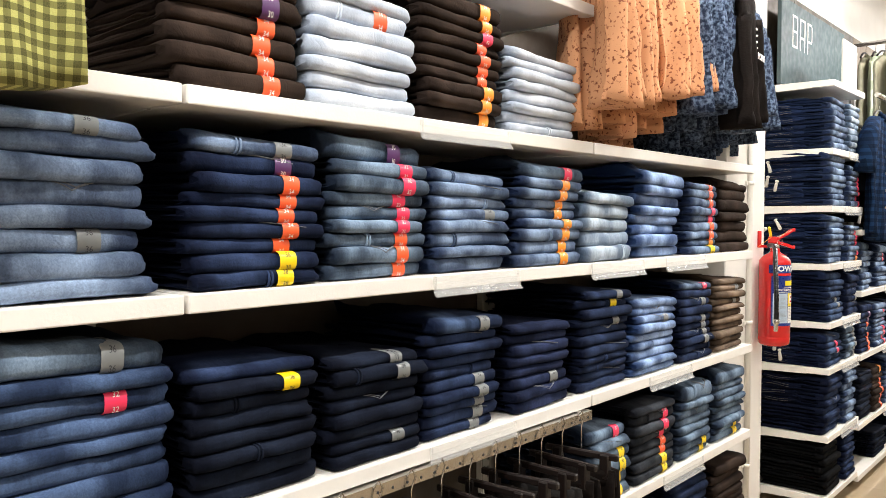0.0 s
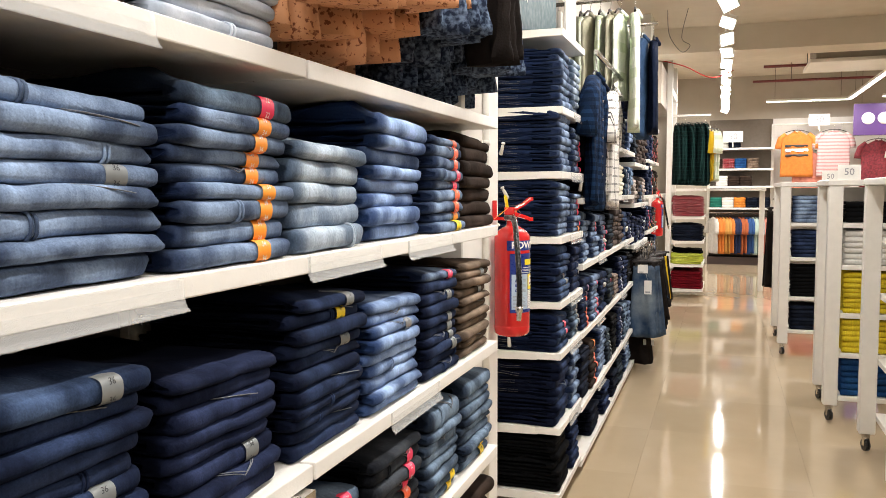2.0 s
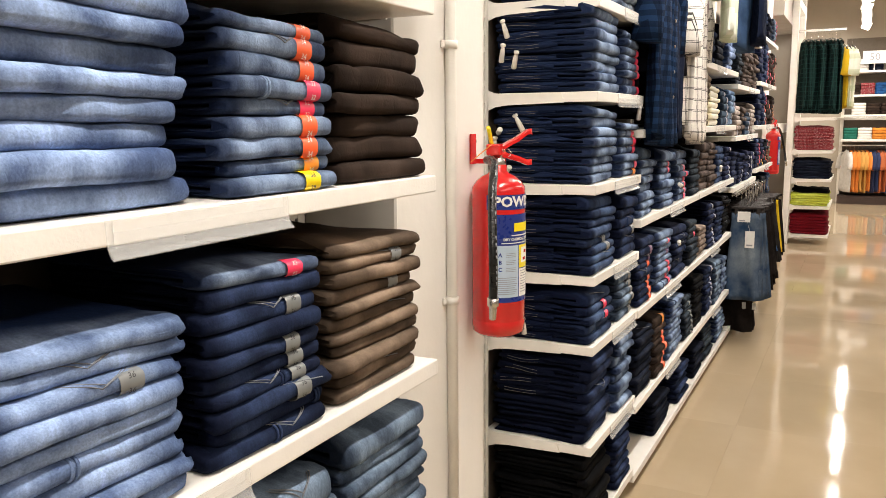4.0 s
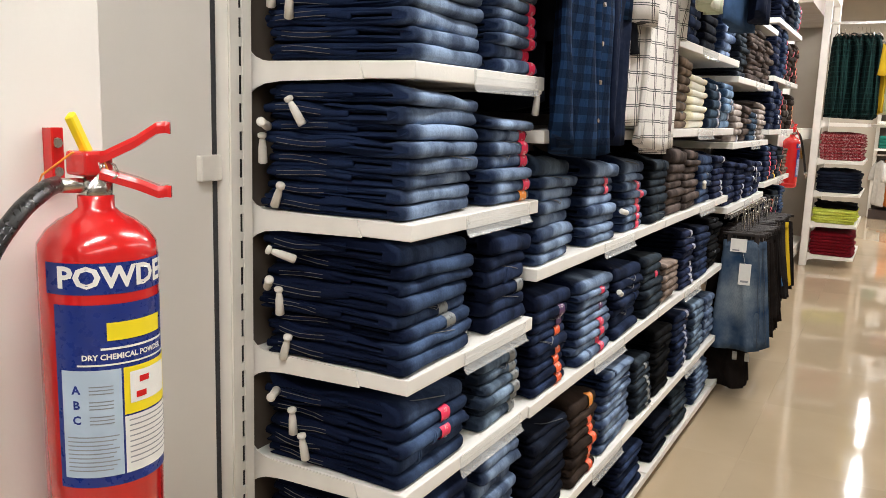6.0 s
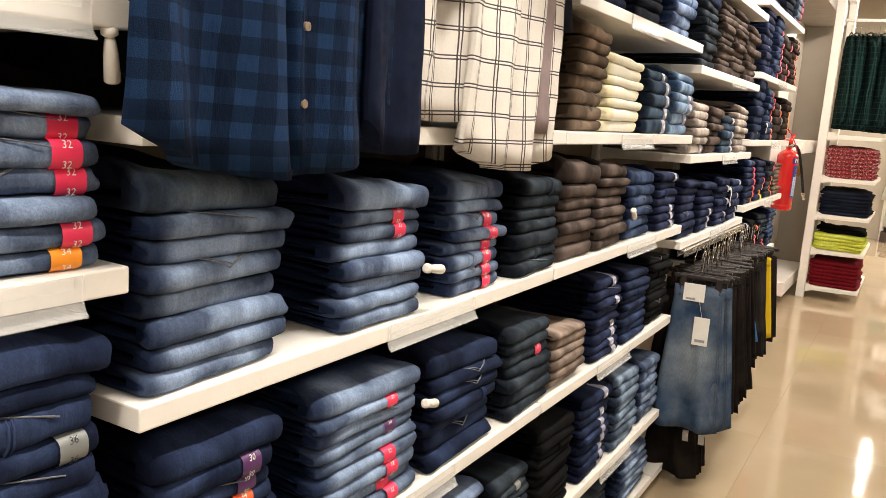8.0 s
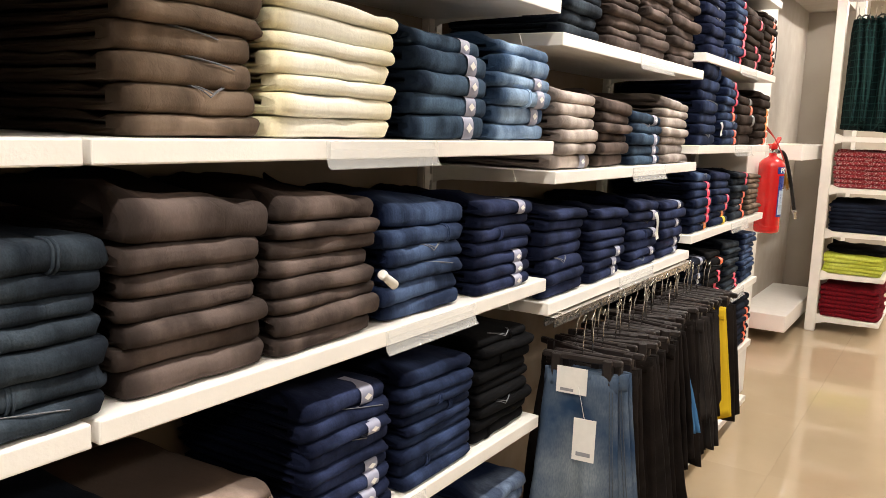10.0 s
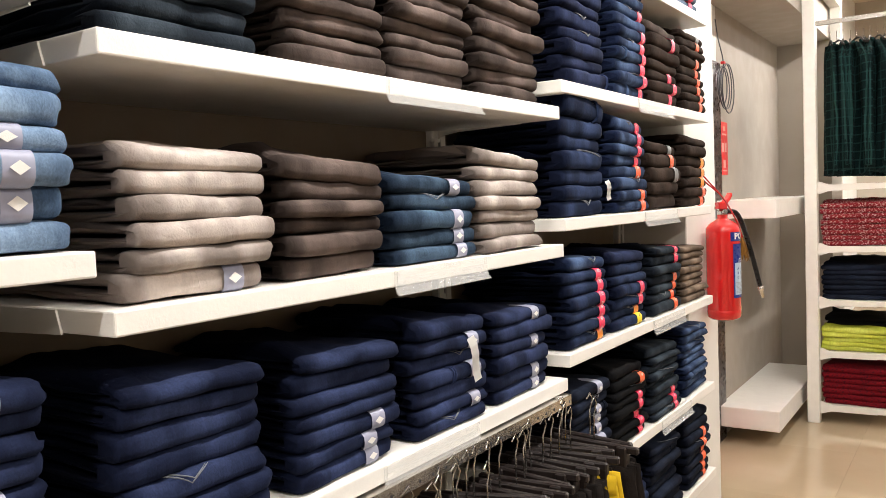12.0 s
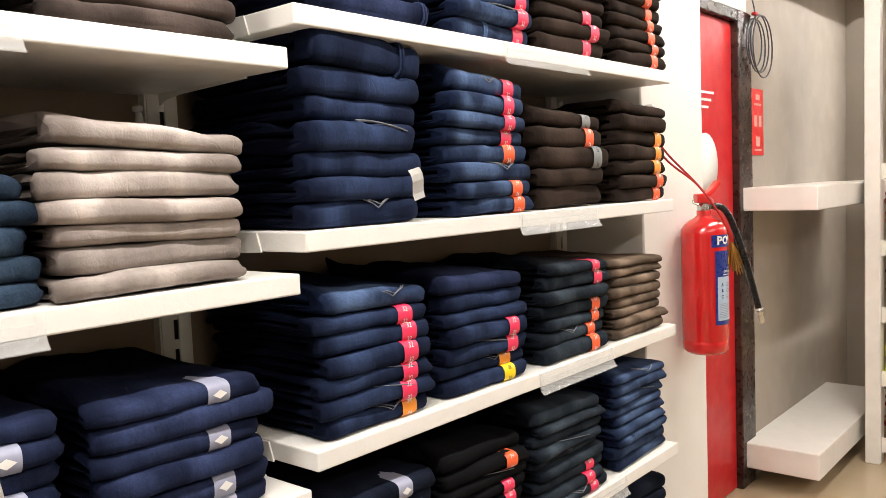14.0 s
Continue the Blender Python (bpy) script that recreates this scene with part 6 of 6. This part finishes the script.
# ---- far wall display ----
t = thing("wall_display", "white wall shelving along the far wall", "shelving", pose(0, 17.0, 0))
for x in (-0.7, 0.42, 1.6, 2.8):
    part("post", boxed(x - 0.025, 0.3, 0, x + 0.025, 0.38, 2.6), STEEL_WHITE, t)
for z, x0, x1 in ((1.06, -0.7, 0.42), (1.46, -0.7, 2.8), (1.78, -0.7, 0.42), (2.16, -0.7, 0.42)):
    part("shelf_board", boxed(x0, 0.0, z - 0.035, x1, 0.38, z, bevel=0.003), WHITE, t)
part("base", boxed(-0.7, 0.05, 0.0, 2.8, 0.38, 0.14), painted("dark_plinth", (0.05, 0.03, 0.025), 0.5), t, "dark plinth")
part("back_board", boxed(-0.7, 0.385, 0.14, 0.42, 0.395, 2.7), painted("shade_board", (0.16, 0.13, 0.1), 0.7), t, "dark back board")
part("back_board", boxed(0.42, 0.385, 0.14, 2.8, 0.395, 2.7), WHITE, t, "white back board")
bm = bmesh.new()
tube(bm, [(-0.68, 0.15, 0.96), (0.4, 0.15, 0.96)], 0.0125, 10)
part("hanging_bar", bm, CHROME, t)
TEE = [painted("tee_" + n, c, 0.95, 0.15, 20.0) for n, c in (("white", (0.6, 0.58, 0.55)), ("orange", (0.65, 0.2, 0.03)), ("amber", (0.55, 0.28, 0.06)), ("navy", (0.01, 0.02, 0.07)), ("brick", (0.4, 0.1, 0.03)), ("blue", (0.02, 0.07, 0.22)), ("grey", (0.35, 0.38, 0.38)), ("mint", (0.4, 0.5, 0.45)), ("coral", (0.6, 0.22, 0.16)))]
TEE_WORDS = ("white", "orange", "amber", "navy", "brick-red", "blue", "grey", "mint", "coral")
order = (0, 1, 1, 2, 2, 1, 3, 3, 4, 4, 5, 5, 7, 7, 6, 8, 8, 8)
for k, c in enumerate(order):
    shirt("t_shirt", pose(-0.6 + 0.057 * k, 17.12, 0, 0, 0, 24), 0.4, 0.87, 0.2 + 0.02 * (k % 2), TEE[c], TEE_WORDS[c] + " t-shirt hanging on the far wall bar", 2.0, 0.012, k * 1.3, False, 0.0, True, "t-shirt", group="hanging t-shirts")
for z, cols in ((1.46, ("white", "dkbrown", "dkbrown")), (1.06, ("green", "white", "orange", "dark", "dark")), (1.78, ("dkbrown", "red", "royal", "khaki")), (2.16, ("white", "dark"))):
    for i, c in enumerate(cols):
        zz = z + 0.001
        for q in range(4):
            garment(c, 0.2, 0.045, pose(-0.56 + 0.21 * i + (0.1 if len(cols) < 4 else 0), 17.02, zz, 0, 0, -90 + rnd.uniform(-3, 3)), kind="folded_t_shirt", what="t-shirt", group="folded t-shirts", deep=0.9)
            zz += 0.045


def tee(at, mat, label, stripe=None):
    t = shirt("t_shirt", at, 0.55, 2.42, 1.62, mat, label, 2.0, 0.015, 1.0, False, 0.0, True, "t-shirt")
    for z0, z1, m in stripe or ():
        part("chest_stripe", drape(lambda v: (-0.2, 0.2), z1, z0, 2.0, 0.015, 1.0, 0.07, 0.0, 14, 3), m, t, "contrast chest stripe")
    return t


tee(pose(0.8, 16.95, 0, 0, 0, -90), TEE[1], "orange t-shirt with black and white chest stripe", ((2.06, 2.12, CARD), (1.98, 2.02, INK), (2.15, 2.19, INK)))
tee(pose(1.4, 16.95, 0, 0, 0, -90), checked("pink_stripe_cloth", (0.62, 0.52, 0.5), (0.5, 0.12, 0.14), 0.06, 0.025, axes=("Z",)), "white t-shirt with pink stripes on display")
tee(pose(1.0, 17.0, -0.35, 0, 0, -90), TEE[8], "coral t-shirt hanging low on the far wall")
rail("display_bar", (0.4, 17.0, 2.56), (2.8, 17.0, 2.56), 0.014, "white display bar on the far wall", STEEL_WHITE)
for x, z, y in ((-0.28, 2.36, 16.95), (1.15, 2.62, 16.9)):
    t = thing("price_card", "white card lettered 50 on the far shelving", "sign", pose(x, y, z))
    part("card", boxed(-0.17, -0.004, -0.1, 0.17, 0.004, 0.1, bevel=0.001), CARD, t)
    word("lettering", "50", 0.16, GREY_INK, t, Matrix.Translation((0, -0.006, 0)) @ pose(0, 0, 0, 90, 0, 0))
    part("clip", boxed(-0.01, -0.003, -0.2, 0.01, 0.003, -0.1), CHROME, t)
t = thing("hanging_sign", "purple hanging sign with white lettering shapes", "sign", pose(2.05, 16.4, 2.5))
part("board", boxed(-0.42, -0.02, -0.2, 0.8, 0.02, 0.33, bevel=0.003), painted("purple_sign", (0.07, 0.025, 0.13), 0.4), t)
for k in range(4):
    part("letter_shape", turned([(0.035, 0), (0.1, 0), (0.1, 0.004), (0.035, 0.004)], 20), CARD, t, "white round letter shape", at=pose(-0.2 + 0.24 * k, -0.022, 0.08, 90, 0, 0))
bm = bmesh.new()
for x in (-0.3, 0.7):
    tube(bm, [(x, 0, 0.33), (x, 0, 1.0)], 0.003, 6)
part("wire", bm, DARK_METAL, t)
for k, (c, lab) in enumerate(((painted("maroon_check", (0.2, 0.02, 0.03), 0.95, 0.5, 30.0), "dark red checked shirt on a far display"), (TEE[0], "white t-shirt on a far display"))):
    tee(pose(2.05 + 0.45 * k, 16.6, -0.2, 0, 0, -90), c, lab)


# ---- wheeled racks along the aisle ----
def caster(parent, x, y):
    bm = bmesh.new()
    tube(bm, [(-0.011, 0, 0.032), (0.011, 0, 0.032)], 0.032, 18)
    c = part("caster", bm, BLACK_RUBBER, parent, "black rubber caster wheel", at=pose(x, y, 0, 0, 0, 20))
    bm = bmesh.new()
    box(bm, -0.015, -0.012, 0.028, -0.012, 0.012, 0.075)
    box(bm, 0.012, -0.012, 0.028, 0.015, 0.012, 0.075)
    box(bm, -0.016, -0.014, 0.075, 0.016, 0.014, 0.1)
    part("fork", bm, CHROME, c)


def wheeled_rack(x, y, w, d, label, shelves):
    t = thing("wheeled_rack", label, "rack", pose(x, y, 0), "wheeled racks")
    for px in (0.04, w - 0.04):
        for py in (0.04, d - 0.04):
            part("post", boxed(px - 0.04, py - 0.04, 0.1, px + 0.04, py + 0.04, 1.42, bevel=0.004), STEEL_WHITE, t)
            caster(t, px, py)
    part("top", boxed(-0.005, -0.005, 1.42, w + 0.005, d + 0.005, 1.455, bevel=0.004), WHITE, t)
    part("spine", boxed(0.08, d / 2 - 0.006, 0.15, w - 0.08, d / 2 + 0.006, 1.41), WHITE, t, "white centre panel")
    for z, colour, n, h in shelves:
        part("shelf_board", boxed(0.082, 0.005, z - 0.03, w - 0.082, d - 0.005, z, bevel=0.003), WHITE, t)
        zz = z + 0.001
        for i in range(n):
            garment(colour, w - 0.2, h / n, pose(x + w / 2, y + 0.02, zz, 0, 0, -90 + rnd.uniform(-2, 2)), kind="folded_t_shirt", what="t-shirt", group="folded t-shirts", deep=0.9)
            zz += h / n
    return t


wheeled_rack(0.02, 8.35, 0.52, 1.0, "white wheeled rack stacked with dark jeans", ((1.12, "mid", 7, 0.22), (0.83, "navy", 7, 0.22), (0.5, "black", 8, 0.25), (0.22, "dark", 6, 0.2)))
wheeled_rack(0.155, 6.3, 0.46, 0.62, "white wheeled rack stacked with yellow t-shirts", ((1.2, "black", 4, 0.12), (0.95, "white", 6, 0.2), (0.66, "yellow", 8, 0.24), (0.42, "yellow", 6, 0.2), (0.16, "royal", 6, 0.22)))
wheeled_rack(0.27, 4.9, 0.6, 0.9, "white wheeled rack stacked with dark clothes", ((1.15, "dark", 7, 0.2), (0.85, "grey", 7, 0.2), (0.5, "red", 7, 0.2), (0.2, "black", 7, 0.2)))
for k, (x, y) in enumerate(((0.18, 6.6), (0.3, 8.6))):
    t = thing("price_card", "white card lettered 50 on a wheeled rack", "sign", pose(x + 0.12, y, 1.455))
    part("card", boxed(-0.065, -0.003, 0.0, 0.065, 0.003, 0.095, bevel=0.001), CARD, t)
    word("lettering", "50", 0.06, GREY_INK, t, Matrix.Translation((0, -0.005, 0.05)) @ pose(0, 0, 0, 90, 0, 0))
for k in range(5):
    trousers(pose(0.05, 9.5 + 0.06 * k, 1.3, 0, 0, -70), GREY_CLOTH if k % 2 else BROWN_CLOTH, "dark patterned trousers hanging on a rack end", 0.85, seed=k, w0=0.14, w1=0.2)
rail("rack_arm", (0.05, 9.4, 1.3), (0.05, 9.9, 1.3), 0.01, "bright metal arm on a rack end")

# ---- ceiling services ----
GLOW = glowing("lamp_glow", (1.0, 0.95, 0.87), 14.0)
for k in range(20):
    y = 1.2 + 0.82 * k
    t = thing("track_lamp", "bright white square track spotlight on the aisle rail", "lamp", pose(AISLE_X, y, 2.84, 0, 0, 17 * math.sin(k * 2.1)), "aisle track lamps")
    part("housing", boxed(-0.066, -0.066, 0, 0.066, 0.066, 0.05, bevel=0.006), WHITE_PLASTIC, t, at=pose(0, 0, 0, -46 + 14 * math.sin(k * 2.9), 22 * math.sin(k * 3.7), 0))
    part("lens", boxed(-0.06, -0.06, -0.004, 0.06, 0.06, -0.001), GLOW, t, "glowing square lens", at=pose(0, 0, 0, -46 + 14 * math.sin(k * 2.9), 22 * math.sin(k * 3.7), 0))
    part("stem", boxed(-0.01, -0.01, 0.05, 0.01, 0.01, 0.13), WHITE_PLASTIC, t)
tagged(part("light_track", boxed(AISLE_X - 0.018, -1.0, 2.97, AISLE_X + 0.018, 17.0, 3.0), WHITE_PLASTIC), "white lighting track along the aisle", "track")
for x0, y0, x1, y1 in ((0.25, 16.3, 1.55, 16.36), (1.52, 12.4, 1.58, 16.25), (2.0, 16.0, 4.0, 16.06)):
    t = thing("strip_light", "bright white linear strip light under the ceiling", "lamp", pose(0, 0, 2.9))
    part("housing", boxed(x0, y0, 0.01, x1, y1, 0.05), WHITE_PLASTIC, t)
    part("diffuser", boxed(x0 + 0.004, y0 + 0.004, 0.0, x1 - 0.004, y1 - 0.004, 0.009), GLOW, t, "glowing diffuser")
    bm = bmesh.new()
    for s in (0.1, 0.9):
        tube(bm, [(x0 + (x1 - x0) * s, y0 + (y1 - y0) * s, 0.05), (x0 + (x1 - x0) * s, y0 + (y1 - y0) * s, 0.6)], 0.003, 6)
    part("suspension", bm, DARK_METAL, t)
PIPE_RED = painted("red_oxide_pipe", (0.16, 0.02, 0.015), 0.4, 0.2, 8.0)
for y, z, x0 in ((11.3, 2.98, -1.3), (12.6, 3.22, 0.2), (14.2, 3.22, 0.1), (15.8, 3.2, 0.0)):
    t = thing("sprinkler_pipe", "dark red sprinkler pipe under the ceiling", "pipe", pose(0, y, z))
    bm = bmesh.new()
    tube(bm, [(x0, 0, 0), (5.9, 0.1, 0)], 0.022 if y > 12 else 0.016, 10)
    part("pipe", bm, PIPE_RED, t)
    bm = bmesh.new()
    for x in (x0 + 0.6, x0 + 2.2, x0 + 3.8):
        tube(bm, [(x, 0.04, 0), (x, 0.04, 3.5 - z)], 0.005, 6)
    part("drop_rod", bm, DARK_METAL, t)
t = thing("ceiling_duct", "grey ceiling air unit hung below the slab", "air unit", pose(1.3, 13.4, 3.12))
part("casing", boxed(-0.6, -0.4, 0.0, 0.9, 0.5, 0.3, bevel=0.01), painted("duct_grey", (0.3, 0.27, 0.23), 0.5), t)
part("tray", boxed(-0.68, -0.48, -0.05, 0.98, 0.58, -0.002, bevel=0.008), WALL, t)
bm = bmesh.new()
for x in (-0.5, 0.8):
    tube(bm, [(x, 0, 0.3), (x, 0, 0.39)], 0.006, 6)
part("drop_rod", bm, DARK_METAL, t)
cable("loose_cable", [(-1.0, 9.6, 3.2), (-0.98, 9.6, 2.95), (-0.86, 9.62, 2.78), (-0.78, 9.62, 2.84), (-0.86, 9.6, 2.92), (-0.8, 9.58, 3.2)], 0.0035, WIRE_GREY, "loose grey cable looping from the ceiling")
cable("loose_cable", [(-1.2, 11.2, 2.95), (-0.9, 11.2, 2.86), (-0.6, 11.25, 2.72), (-0.35, 11.3, 2.8)], 0.006, WIRE_RED, "loose red cable under the beam")
t = thing("ceiling_speaker", "white dome lamp on the ceiling", "lamp", pose(-0.75, 7.2, 3.2))
part("dome", turned([(0.1, 0.0), (0.1, -0.03), (0.085, -0.07), (0.05, -0.1), (0.01, -0.108)], 24), WHITE_PLASTIC, t)

# ---- floor tiles ----
floor = tagged(place_empty("floor", pose(0, 0, 0)), "polished cream vitrified tile floor", "floor", kind="structure")
TS = 0.8
tile_mesh = mesh_of("tile", boxed(0.0002, 0.0002, -0.012, TS - 0.0002, TS - 0.0002, 0, bevel=0.0002), FLOOR)
for i in range(9):
    for j in range(25):
        part("tile", tile_mesh, None, floor, at=Matrix.Translation((-1.62 + TS * i, -2.2 + TS * j, 0)))


def ceiling_spotlight(x, y, z):
    t = thing("ceiling_spotlight", "white drum spotlight hung from the ceiling, lit", "lamp", pose(x, y, z))
    part("drum", turned([(0.04, 0.08), (0.1, 0.075), (0.105, 0.06), (0.105, -0.03), (0.095, -0.04), (0.07, -0.042)], 24), WHITE_PLASTIC, t)
    part("diffuser", turned([(0.07, -0.04), (0.07, -0.075), (0.055, -0.1), (0.02, -0.112)], 20), GLOW_SOFT, t, "glowing round diffuser", smooth=True)
    bm = bmesh.new()
    tube(bm, [(0, 0, 0.07), (0, 0, 3.2 - z)], 0.022, 10)
    part("stem", bm, WHITE_PLASTIC, t)
    return t


GLOW_SOFT = glowing("soft_lamp_glow", (1.0, 0.95, 0.88), 3.0)
ceiling_spotlight(-0.95, 6.0, 2.68)
